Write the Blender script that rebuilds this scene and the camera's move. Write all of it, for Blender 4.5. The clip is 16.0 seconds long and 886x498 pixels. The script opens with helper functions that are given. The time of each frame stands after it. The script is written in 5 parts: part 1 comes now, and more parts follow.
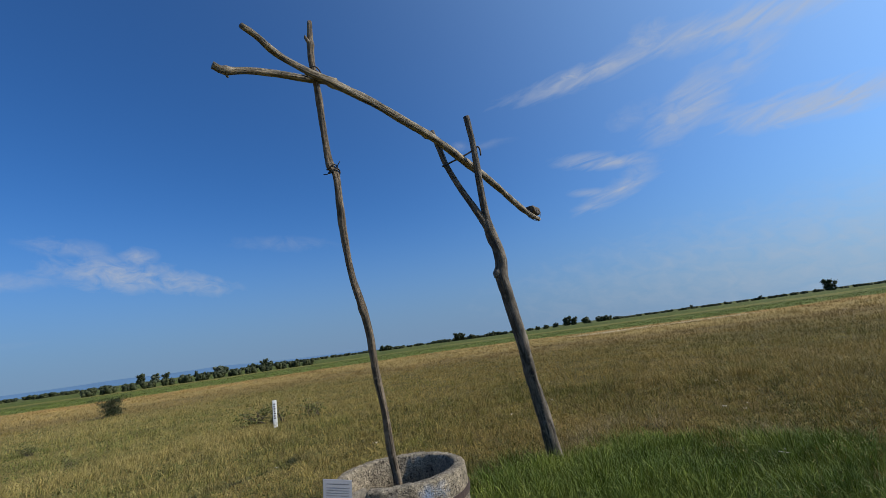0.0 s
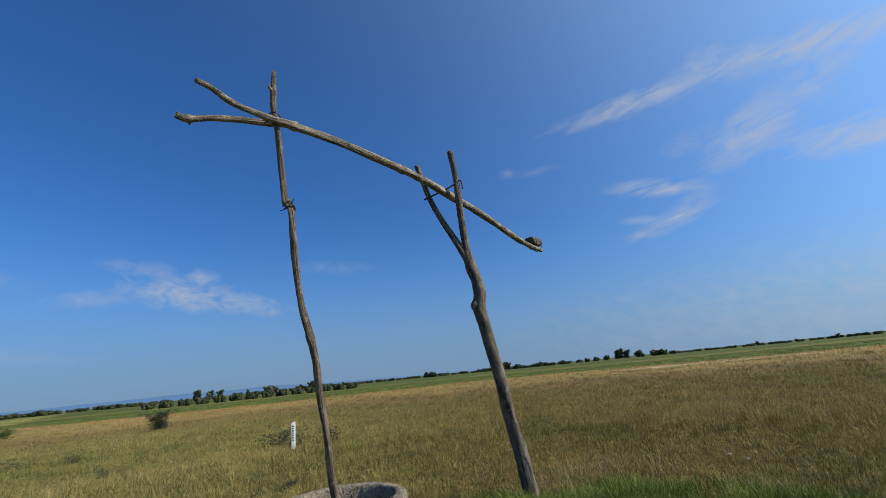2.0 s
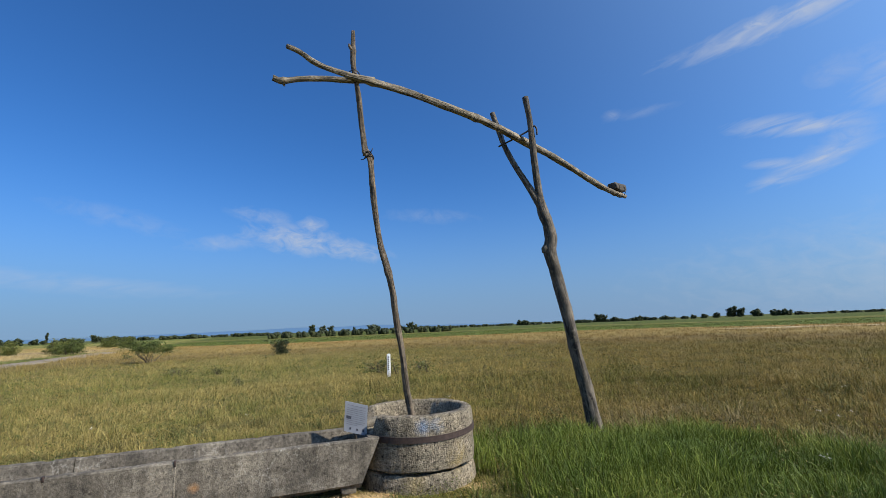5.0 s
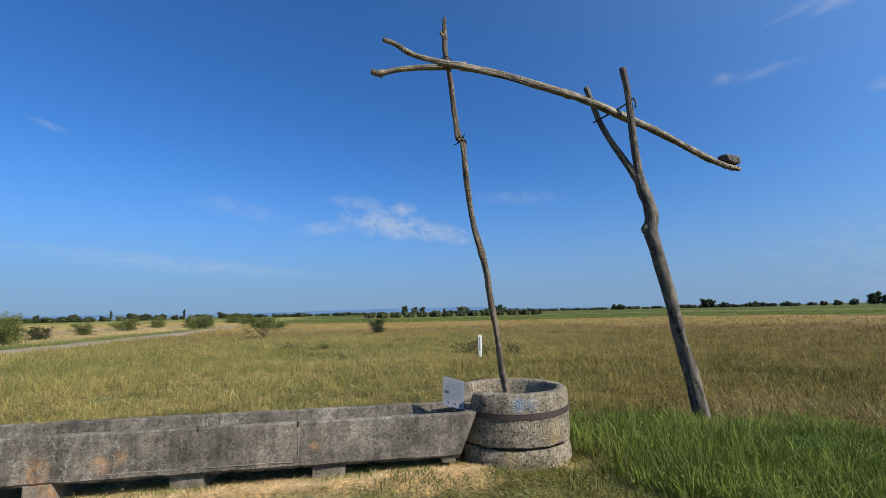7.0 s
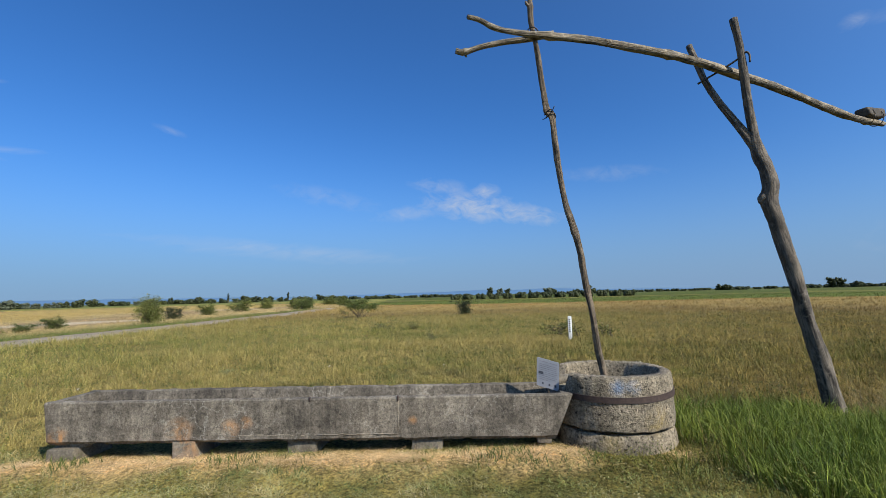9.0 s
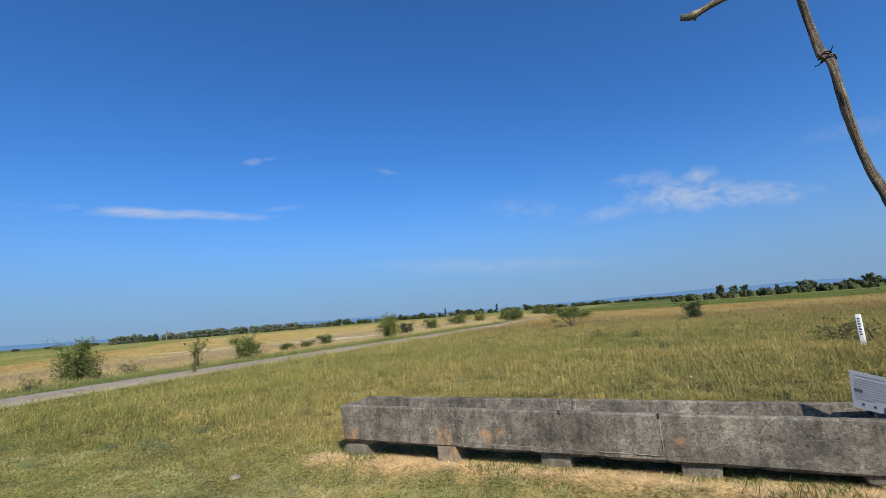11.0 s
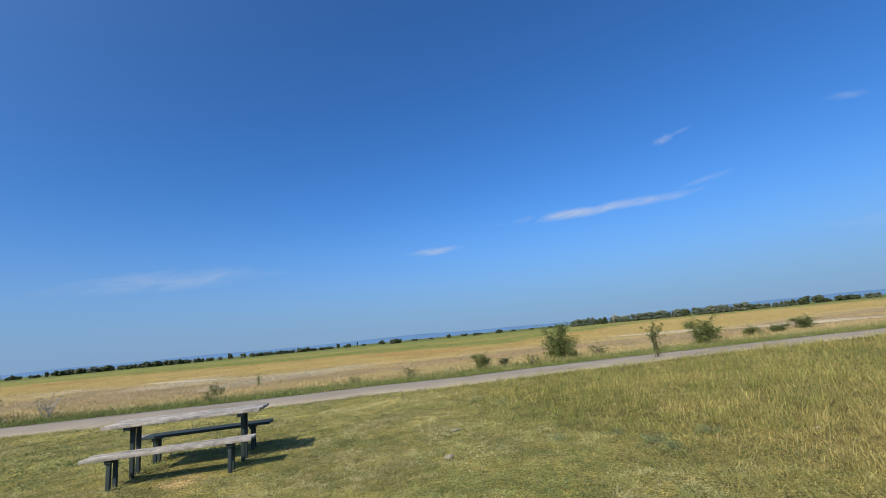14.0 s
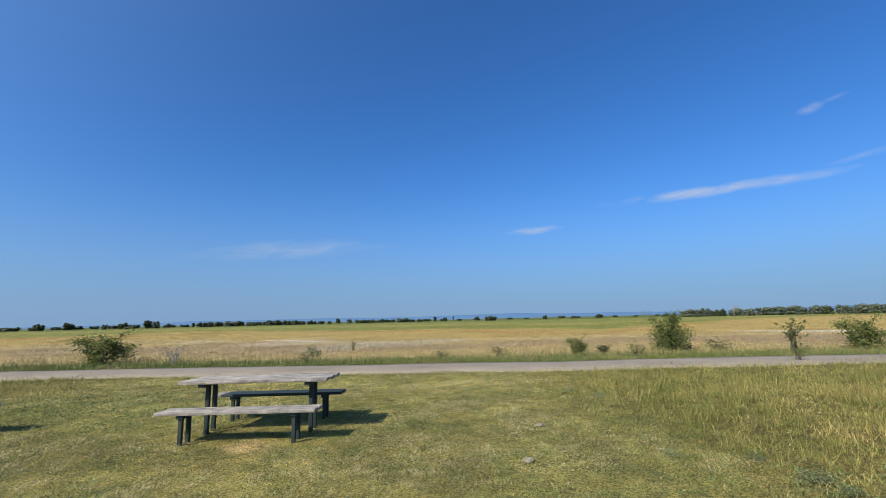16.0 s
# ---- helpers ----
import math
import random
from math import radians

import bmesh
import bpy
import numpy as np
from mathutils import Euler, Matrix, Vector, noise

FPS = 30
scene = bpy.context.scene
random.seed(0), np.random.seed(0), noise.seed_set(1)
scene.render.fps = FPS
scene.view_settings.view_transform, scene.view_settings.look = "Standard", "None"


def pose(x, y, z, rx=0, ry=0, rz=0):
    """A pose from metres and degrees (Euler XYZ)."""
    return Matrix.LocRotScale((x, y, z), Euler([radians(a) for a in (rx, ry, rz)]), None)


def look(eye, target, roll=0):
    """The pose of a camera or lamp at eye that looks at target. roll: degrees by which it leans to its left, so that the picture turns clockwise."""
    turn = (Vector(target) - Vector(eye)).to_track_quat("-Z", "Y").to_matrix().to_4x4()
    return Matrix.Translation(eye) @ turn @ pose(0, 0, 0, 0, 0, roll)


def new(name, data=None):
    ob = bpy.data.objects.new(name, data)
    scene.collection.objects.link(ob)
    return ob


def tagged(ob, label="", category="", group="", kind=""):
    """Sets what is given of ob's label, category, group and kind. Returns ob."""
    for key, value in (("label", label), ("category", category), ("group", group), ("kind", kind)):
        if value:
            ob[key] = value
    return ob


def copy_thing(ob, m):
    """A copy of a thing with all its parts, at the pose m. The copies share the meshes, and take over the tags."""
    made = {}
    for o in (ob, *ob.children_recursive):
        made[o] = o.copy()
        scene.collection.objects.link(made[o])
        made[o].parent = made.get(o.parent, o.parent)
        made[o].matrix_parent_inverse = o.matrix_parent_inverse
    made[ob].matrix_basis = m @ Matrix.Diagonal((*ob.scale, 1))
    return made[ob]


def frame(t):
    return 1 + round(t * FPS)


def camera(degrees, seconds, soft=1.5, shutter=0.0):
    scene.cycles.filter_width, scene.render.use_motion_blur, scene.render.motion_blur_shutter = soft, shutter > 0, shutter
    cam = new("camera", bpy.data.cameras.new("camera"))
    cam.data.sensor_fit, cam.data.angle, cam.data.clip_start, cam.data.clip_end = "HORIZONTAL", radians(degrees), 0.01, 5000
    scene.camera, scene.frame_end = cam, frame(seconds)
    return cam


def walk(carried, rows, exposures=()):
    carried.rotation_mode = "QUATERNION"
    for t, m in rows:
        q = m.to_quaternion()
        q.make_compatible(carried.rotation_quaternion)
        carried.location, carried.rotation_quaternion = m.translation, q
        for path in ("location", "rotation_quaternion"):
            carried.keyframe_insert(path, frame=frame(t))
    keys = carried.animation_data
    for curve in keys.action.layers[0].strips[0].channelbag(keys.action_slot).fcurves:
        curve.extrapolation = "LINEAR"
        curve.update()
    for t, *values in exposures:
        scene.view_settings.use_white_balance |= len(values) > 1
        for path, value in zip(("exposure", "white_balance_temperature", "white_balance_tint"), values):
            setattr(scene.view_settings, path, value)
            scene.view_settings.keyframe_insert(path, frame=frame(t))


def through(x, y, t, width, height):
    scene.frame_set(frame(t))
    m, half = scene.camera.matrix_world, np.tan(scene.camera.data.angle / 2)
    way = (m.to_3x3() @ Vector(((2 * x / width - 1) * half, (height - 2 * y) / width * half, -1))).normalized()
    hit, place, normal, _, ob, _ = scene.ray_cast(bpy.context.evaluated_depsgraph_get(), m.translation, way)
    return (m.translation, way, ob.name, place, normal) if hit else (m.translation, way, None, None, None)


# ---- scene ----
cam = camera(89.2, 16.0, soft=0.8)
PATH = [
    (0, (-0.539, 0.604, 1.702), (-0.511, 2.564, 2.099), -7.8),
    (0.5, (-0.294, 0.543, 1.666), (-0.299, 2.489, 2.125), -6.9),
    (1, (-0.108, 0.592, 1.623), (-0.144, 2.523, 2.142), -5.6),
    (1.5, (0.107, 0.588, 1.641), (0.022, 2.508, 2.194), -5.7),
    (2, (0.304, 0.529, 1.639), (0.139, 2.449, 2.173), -5.6),
    (2.5, (0.402, 0.405, 1.611), (0.151, 2.327, 2.100), -5.6),
    (3, (0.483, 0.337, 1.588), (0.173, 2.261, 2.036), -5.2),
    (3.5, (0.566, 0.329, 1.548), (0.179, 2.249, 1.951), -3.9),
    (6, (0.620, 0.219, 1.488), (-0.154, 2.036, 1.801), -2.0),
    (6.5, (0.613, 0.196, 1.485), (-0.271, 1.966, 1.779), -1.6),
    (7, (0.600, 0.184, 1.475), (-0.360, 1.916, 1.752), -1.3),
    (7.5, (0.594, 0.176, 1.466), (-0.427, 1.875, 1.730), -1.3),
    (8, (0.585, 0.167, 1.463), (-0.525, 1.813, 1.706), -1.4),
    (8.2, (0.579, 0.168, 1.465), (-0.566, 1.791, 1.698), -1.4),
    (10.3, (0.412, 0.099, 1.459), (-1.189, 1.273, 1.696), -3.3),
    (10.5, (0.380, 0.075, 1.469), (-1.289, 1.147, 1.723), -3.8),
    (11, (0.299, 0.009, 1.490), (-1.494, 0.846, 1.781), -4.6),
    (11.5, (0.194, -0.039, 1.507), (-1.690, 0.558, 1.818), -5.7),
    (12, (0.101, -0.097, 1.528), (-1.844, 0.213, 1.878), -6.3),
    (12.5, (-0.013, -0.138, 1.575), (-1.979, -0.145, 1.940), -4.9),
    (13, (-0.170, -0.267, 1.580), (-2.112, -0.601, 1.925), -3.9),
    (13.5, (-0.367, -0.437, 1.617), (-2.246, -1.039, 1.941), -4.6),
    (14, (-0.593, -0.568, 1.614), (-2.351, -1.442, 1.995), -5.5),
    (14.5, (-0.889, -0.705, 1.605), (-2.571, -1.712, 2.003), -5.1),
    (15, (-1.170, -0.856, 1.584), (-2.816, -1.928, 1.959), -4.2),
    (15.5, (-1.386, -0.925, 1.581), (-2.993, -2.065, 1.928), -3.0),
    (16, (-1.601, -0.944, 1.600), (-3.131, -2.193, 1.910), -1.3),
]
walk(cam, [(t, look(eye, target, roll)) for t, eye, target, roll in PATH],
     [(0, 0.16), (2, 0.22), (3.5, 0.35), (7, 0.47), (11, 0.50), (16, 0.52)])

# ---- world, sun and exposure ----
SUN_AZIMUTH, SUN_ELEVATION = 96.0, 38.0      # degrees, clockwise from +y; above the horizon
CLOUDS = [  # azimuth, elevation, half length, half height (degrees), tilt, amount, streaky
    (-36.0, 11.2, 5.2, 1.5, -7, 0.68, 0), (-31.0, 10.2, 5.4, 1.1, -9, 0.60, 0), (-40.0, 13.8, 3.0, 0.9, -8, 0.34, 0), (-34.2, 12.8, 1.6, 1.0, 0, 0.55, 0), (-43.5, 10.6, 4.2, 0.8, 6, 0.30, 0),
    (24.0, 28.4, 9.5, 1.1, 3, 0.60, 1), (40.0, 27.4, 10.0, 1.5, -9, 0.62, 1), (20.8, 28.7, 1.8, 0.9, 10, 0.62, 0), (30.6, 29.6, 2.0, 1.5, 12, 0.50, 0), (33.6, 21.8, 5.0, 2.2, 24, 0.62, 1), (31.2, 20.6, 2.6, 1.8, 30, 0.50, 0), (39.5, 24.2, 3.5, 1.8, 30, 0.45, 1), (27.0, 22.5, 2.6, 1.2, 10, 0.20, 0),
    (43.5, 17.6, 8.0, 1.4, -8, 0.85, 1), (40.6, 17.4, 3.4, 1.1, -6, 0.55, 0), (22.5, 18.4, 5.2, 0.9, -12, 0.62, 1), (23.0, 14.4, 4.4, 1.0, 16, 0.66, 1), (20.2, 15.2, 2.4, 0.5, -12, 0.45, 1), (26.0, 16.2, 2.4, 1.0, 20, 0.3, 0),
    (-19.0, 14.0, 5.0, 0.8, -4, 0.16, 0), (-59.5, 5.8, 13.0, 0.9, -4, 0.24, 1), (-97.0, 13.3, 8.5, 0.50, 0, 0.75, 1),
    (-84.5, 14.3, 2.4, 0.30, 6, 0.30, 1), (-88.0, 19.6, 0.95, 0.40, 10, 0.42, 0), (-86.2, 20.0, 1.0, 0.2, 12, 0.18, 1), (-117.5, 10.8, 3.2, 0.42, 3, 0.55, 1),
    (-148.0, 8.8, 9.0, 1.0, 5, 0.24, 1), (-71.6, 18.5, 1.3, 0.35, -14, 0.22, 0), (4.8, 23.8, 1.1, 0.6, 8, 0.24, 0), (8.5, 23.5, 3.2, 0.5, 0, 0.14, 1),
    (-54.0, 12.4, 5.0, 1.0, -10, 0.16, 0), (50.0, 4.0, 34.0, 5.0, 0, 0.30, 0),
]


_a, _e = radians(SUN_AZIMUTH), radians(SUN_ELEVATION)
SUN_TO = Vector((math.sin(_a) * math.cos(_e), math.cos(_a) * math.cos(_e), math.sin(_e)))


def sky_world():
    w = bpy.data.worlds.new("sky")
    w.use_nodes = True
    n, l = w.node_tree.nodes, w.node_tree.links
    n.clear()
    out, back = n.new("ShaderNodeOutputWorld"), n.new("ShaderNodeBackground")
    sky = n.new("ShaderNodeTexSky")
    sky.sky_type, sky.sun_disc = "NISHITA", False
    sky.sun_elevation, sky.sun_rotation = radians(SUN_ELEVATION), radians(SUN_AZIMUTH)
    sky.air_density, sky.dust_density, sky.ozone_density = 1.0, 0.3, 3.0
    back.inputs["Strength"].default_value = 0.081

    def m(op, a, b=None, c=None):
        k = n.new("ShaderNodeMath")
        k.operation = op
        for i, v in enumerate((a, b, c)):
            if v is not None:
                if isinstance(v, (int, float)):
                    k.inputs[i].default_value = v
                else:
                    l.new(v, k.inputs[i])
        return k.outputs[0]

    co = n.new("ShaderNodeTexCoord")
    sep = n.new("ShaderNodeSeparateXYZ")
    l.new(co.outputs["Generated"], sep.inputs[0])
    az = m("MULTIPLY", m("ARCTAN2", sep.outputs[0], sep.outputs[1]), 57.2958)
    el = m("MULTIPLY", m("ARCSINE", sep.outputs[2]), 57.2958)

    def cloth(sx, sy, scale, detail, rough, turn):
        comb = n.new("ShaderNodeCombineXYZ")
        c, s = math.cos(radians(turn)), math.sin(radians(turn))
        l.new(m("MULTIPLY", m("ADD", m("MULTIPLY", az, c), m("MULTIPLY", el, s)), sx), comb.inputs[0])
        l.new(m("MULTIPLY", m("SUBTRACT", m("MULTIPLY", el, c), m("MULTIPLY", az, s)), sy), comb.inputs[1])
        t = n.new("ShaderNodeTexNoise")
        t.inputs["Scale"].default_value, t.inputs["Detail"].default_value = scale, detail
        t.inputs["Roughness"].default_value, t.inputs["Distortion"].default_value = rough, 0.6
        l.new(comb.outputs[0], t.inputs["Vector"])
        return t.outputs["Fac"]

    puffy, streaky = cloth(0.45, 0.8, 1.0, 8, 0.6, -6), cloth(0.2, 0.9, 1.0, 7, 0.55, 9)
    low_haze = m("DIVIDE", el, 10.0)
    low_haze = m("MULTIPLY", m("POWER", 2.718, m("MULTIPLY", m("MULTIPLY", low_haze, low_haze), -1.0)), 0.88)
    total = 0.0
    for a0, e0, ha, he, tilt, amount, thin in CLOUDS:
        c, s = math.cos(radians(tilt)), math.sin(radians(tilt))
        da, de = m("MULTIPLY", m("SUBTRACT", az, a0), math.cos(radians(e0))), m("SUBTRACT", el, e0)
        p = m("DIVIDE", m("ADD", m("MULTIPLY", da, c), m("MULTIPLY", de, s)), ha)
        q = m("DIVIDE", m("SUBTRACT", m("MULTIPLY", de, c), m("MULTIPLY", da, s)), he)
        r2 = m("ADD", m("MULTIPLY", p, p), m("MULTIPLY", q, q))
        body = m("POWER", 2.718, m("MULTIPLY", r2, -0.7))
        cloud = m("MULTIPLY", m("SUBTRACT", streaky if thin else puffy, 0.33), 3.0)
        mask = m("SUBTRACT", m("MULTIPLY", body, m("ADD", 0.42, cloud)), 0.26)
        mask = m("MULTIPLY", m("MINIMUM", m("MAXIMUM", mask, 0.0), 1.0), amount)
        total = m("MAXIMUM", total, mask)
    mix = n.new("ShaderNodeMix")
    mix.data_type = "RGBA"
    l.new(total, mix.inputs["Factor"])
    deep = n.new("ShaderNodeMix")      # the dry, deep blue of this sky
    deep.data_type, deep.blend_type = "RGBA", "MULTIPLY"
    deep.inputs["Factor"].default_value = 1.0
    deep.inputs["B"].default_value = (0.335, 0.765, 1.27, 1)
    l.new(sky.outputs[0], deep.inputs["A"])
    haze = n.new("ShaderNodeMix")      # paler air low over the plain
    haze.data_type = "RGBA"
    haze.inputs["B"].default_value = (1.95, 3.0, 4.8, 1)
    l.new(low_haze, haze.inputs["Factor"])
    l.new(deep.outputs["Result"], haze.inputs["A"])
    to_sun = n.new("ShaderNodeVectorMath")      # the brighter sky round the sun
    to_sun.operation = "DOT_PRODUCT"
    to_sun.inputs[1].default_value = SUN_TO
    l.new(co.outputs["Generated"], to_sun.inputs[0])
    glow = n.new("ShaderNodeMix")
    glow.data_type, glow.blend_type = "RGBA", "ADD"
    glow.inputs["B"].default_value = (4.9, 6.9, 8.3, 1)
    l.new(m("POWER", m("MULTIPLY_ADD", to_sun.outputs["Value"], 0.5, 0.5), 6.0), glow.inputs["Factor"])
    l.new(haze.outputs["Result"], glow.inputs["A"])
    l.new(glow.outputs["Result"], mix.inputs["A"])
    mix.inputs["B"].default_value = (4.9, 5.3, 6.0, 1)
    l.new(mix.outputs["Result"], back.inputs["Color"])
    l.new(back.outputs[0], out.inputs["Surface"])
    scene.world = w


sky_world()
sun_data = bpy.data.lights.new("sun", "SUN")
sun_data.energy, sun_data.angle, sun_data.color = 4.9, radians(0.53), (1.0, 0.92, 0.78)
sun = new("sun", sun_data)
sun.matrix_world = look(SUN_TO * 60, (0, 0, 0))


# ---- small helpers ----
def vnoise(x, y, seed=0):
    """Smooth value noise in 0..1 on arrays."""
    x, y = np.asarray(x, float), np.asarray(y, float)
    xi, yi = np.floor(x), np.floor(y)
    fx, fy = x - xi, y - yi
    fx, fy = fx * fx * (3 - 2 * fx), fy * fy * (3 - 2 * fy)

    def h(i, j):
        v = np.sin(i * 127.1 + j * 311.7 + seed * 74.7) * 43758.5453
        return v - np.floor(v)

    a, b, c, d = h(xi, yi), h(xi + 1, yi), h(xi, yi + 1), h(xi + 1, yi + 1)
    return (a * (1 - fx) + b * fx) * (1 - fy) + (c * (1 - fx) + d * fx) * fy


def fbm(x, y, seed=0):
    return (vnoise(x, y, seed) * 4 + vnoise(x * 2.1, y * 2.1, seed + 1) * 2 + vnoise(x * 4.3, y * 4.3, seed + 2)) / 7


def step(a, b, v):
    t = np.clip((v - a) / (b - a), 0, 1)
    return t * t * (3 - 2 * t)


def height(x, y):
    """The ground: flat, with a low mound under the well."""
    x, y = np.asarray(x, float), np.asarray(y, float)
    mound = 0.11 * np.exp(-((x + 0.7) ** 2 + (y - 4.6) ** 2) / (2 * 3.2 ** 2))
    r = np.hypot(x, y)
    t = np.clip(((x + 5.0) * 3.9 + (y - 0.83) * 2.9) / (3.9 ** 2 + 2.9 ** 2), 0, 1)
    off = np.hypot(x + 5.0 - 3.9 * t, y - 0.83 - 2.9 * t)
    mound = mound + (0.042 + 0.04 * fbm(x * 2.5, y * 2.5, 7)) * np.exp(-(off / 0.22) ** 2)      # a low bank of hay
    return mound + (fbm(x * 0.5, y * 0.5, 5) - 0.5) * 0.05 * step(9, 14, r) * (1 - step(300, 900, r))


def gz(x, y):
    return float(height(x, y))


ROAD = np.array([(30, -67), (14, -47), (1, -30.3), (-5.1, -22.4), (-7.4, -19.4), (-12.85, -12.15), (-15.9, -8.0), (-18.2, -5.2), (-20.2, -2.7),
                 (-22.3, -0.3), (-25.4, 4.0), (-28.6, 8.6), (-32.2, 13.4), (-37.2, 19.8), (-44, 28), (-56, 41)], float)


def road_dist(x, y):
    """Distance to the road's middle line, positive on its far side."""
    x, y = np.asarray(x, float), np.asarray(y, float)
    best, side = np.full(x.shape, 1e9), np.ones(x.shape)
    for (ax, ay), (bx, by) in zip(ROAD[:-1], ROAD[1:]):
        dx, dy = bx - ax, by - ay
        t = np.clip(((x - ax) * dx + (y - ay) * dy) / (dx * dx + dy * dy), 0, 1)
        d = np.hypot(x - ax - t * dx, y - ay - t * dy)
        s = np.sign((y - ay) * dx - (x - ax) * dy)
        near = d < best
        best, side = np.where(near, d, best), np.where(near, s, side)
    return best * side


LAWN = [(-14.8, -8.6), (-12.2, -6.3), (-9.7, -3.9), (-7.8, -2.0), (-6.6, -0.4), (-5.5, 0.9), (-1.3, 3.75), (-0.6, 3.9), (0.4, 3.4), (3.5, 2.4),
        (7.5, -1.0), (9.0, -12.0), (0.5, -14.8), (-3.6, -15.2), (-5.4, -17.6), (-6.4, -18.8), (-11.8, -11.6)]


def inside(x, y, poly):
    x, y = np.asarray(x, float), np.asarray(y, float)
    res = np.zeros(x.shape, bool)
    for (ax, ay), (bx, by) in zip(poly, poly[1:] + poly[:1]):
        cross = ((ay > y) != (by > y)) & (x < (bx - ax) * (y - ay) / (by - ay + 1e-12) + ax)
        res ^= cross
    return res


def lawn_mask(x, y):
    wx, wy = (fbm(x * 0.9, y * 0.9, 11) - 0.5) * 1.4, (fbm(x * 0.9, y * 0.9, 17) - 0.5) * 1.4
    return inside(x + wx, y + wy, LAWN)


def lawn_raster():
    """The turf's share on a fine grid: 1 on the mown turf, 0 in the meadow, with a ragged half-long strip between."""
    gx, gy = np.meshgrid(np.arange(-20, 14, 0.12), np.arange(-28, 9, 0.12), indexing="ij")
    total = np.zeros(gx.shape)
    for k in range(12):
        rad = 0.5 + 0.17 * k
        total += lawn_mask(gx + rad * math.cos(k * 2.4), gy + rad * math.sin(k * 2.4))
    return total / 12


TURF = lawn_raster()


def lawnness(x, y):
    i = np.clip(((np.asarray(x, float) + 20) / 0.12).astype(int), 0, TURF.shape[0] - 1)
    j = np.clip(((np.asarray(y, float) + 28) / 0.12).astype(int), 0, TURF.shape[1] - 1)
    return TURF[i, j]


def lush(x, y):
    """How much of the rank green grass beside the well grows here."""
    q = ((x - 1.5) / 2.4) ** 2 + ((y - 5.1) / 1.6) ** 2 + (fbm(x * 1.3, y * 1.3, 23) - 0.5) * 1.6
    return 1 - step(0.35, 1.25, q)


def straw(x, y):
    """Dry mown hay along the foot of the trough and the well."""
    t = np.clip(((x + 5.0) * 3.9 + (y - 0.85) * 2.9) / (3.9 ** 2 + 2.9 ** 2), 0, 1)
    d = np.hypot(x + 5.0 - 3.9 * t, y - 0.85 - 2.9 * t)
    d = np.minimum(d, np.hypot(x + 0.45, y - 4.36) + 0.16)
    d = np.minimum(d, np.hypot(x + 4.8, y + 6.9) * 0.5 + 0.12)
    return 1 - step(0.10, 0.34, d + (fbm(x * 3, y * 3, 31) - 0.5) * 0.5)


# how far off the green field begins, by compass bearing
BAND = (88, 85, 65, 53, 75, 140, 150, 150, 95, 70, 64, 74, 66, 88)


def turf_mottle(x, y):
    """Greener, darker patches and worn pale ones in the turf."""
    return 0.84 + 0.30 * step(0.25, 0.75, fbm(x * 1.5, y * 1.5, 129))


def salt_pan(x, y):
    """Bare white salt soil out on the steppe."""
    total = np.zeros(np.shape(x))
    for px, py, sx, sy in ((20.3, 59.5, 7.0, 2.0), (31.0, 57.0, 6.5, 1.6), (-24.9, -38.2, 1.0, 5.5), (-46, 9, 3.0, 6.0), (-50.0, -2.0, 2.6, 5.0)):
        total = np.maximum(total, 1 - step(0.5, 1.2, ((x - px) / sx) ** 2 + ((y - py) / sy) ** 2 + (fbm(x * 0.4, y * 0.4, 57) - 0.5)))
    return total


def ground_colours(x, y, gap_shade=True):
    """Base colour of soil and sward, by what grows where; the flag darkens soil and dead leaf under close grass, as
    shade between the blades.
    """
    rd = road_dist(x, y)
    r = np.where(rd > 0, rd + 16.5, np.hypot(x + 1, y - 2))
    warp = (fbm(x * 0.045, y * 0.045, 41) - 0.5) * 0.5 + (fbm(x * 0.2, y * 0.2, 43) - 0.5) * 0.16
    q = r * (1 + warp)
    west = step(0.0, 4.0, rd)
    c = np.zeros(x.shape + (3,))
    dry, olive, green = np.array((0.33, 0.26, 0.10)), np.array((0.205, 0.19, 0.06)), np.array((0.105, 0.145, 0.036))
    brown, mauve = np.array((0.24, 0.172, 0.075)), np.array((0.36, 0.275, 0.165))
    ochre, salt = np.array((0.42, 0.32, 0.125)), np.array((0.60, 0.54, 0.44))
    pale = np.array((0.44, 0.345, 0.175))
    f = fbm(x * 0.55, y * 0.55, 3)[..., None]
    # browner meadow to the north-east, its backlit dimness put into the colour as well
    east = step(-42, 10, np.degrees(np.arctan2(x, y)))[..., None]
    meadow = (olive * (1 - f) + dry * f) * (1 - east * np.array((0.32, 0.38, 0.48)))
    c[:] = meadow

    def lay(col, k):
        k = np.clip(k, 0, 1)[..., None]
        c[:] = c * (1 - k) + col * k

    lay(brown, step(26, 44, q) * (1 - west) * 0.7)
    lay(pale, step(1.2, 4, rd))
    lay(mauve, step(27, 31, q) * west)
    lay(pale, step(36, 39, q) * west)
    lay(ochre, step(41, 48, q) * (0.45 + 0.55 * west))
    az = np.degrees(np.arctan2(x, y))
    start = np.interp(az, [-180, -149, -125, -111, -100, -91, -80, -70, -58, -40, -20, 0, 20, 50], BAND)
    q = q * (1 - west) * 0.12 + r * (1 + warp * 0.5) * (1 - west) * 0.88 + q * west
    lay(np.array((0.105, 0.148, 0.030)) * (1 - west[..., None]) + np.array((0.205, 0.225, 0.062)) * west[..., None], step(start, start * (1.04 + 0.2 * west), q) * 0.95)
    lay(ochre, step(start * 1.7, start * 1.85, q) * (1 - step(start * 2.1, start * 2.4, q)) * 0.35)
    lay(np.array((0.13, 0.155, 0.048)), step(250, 320, q))
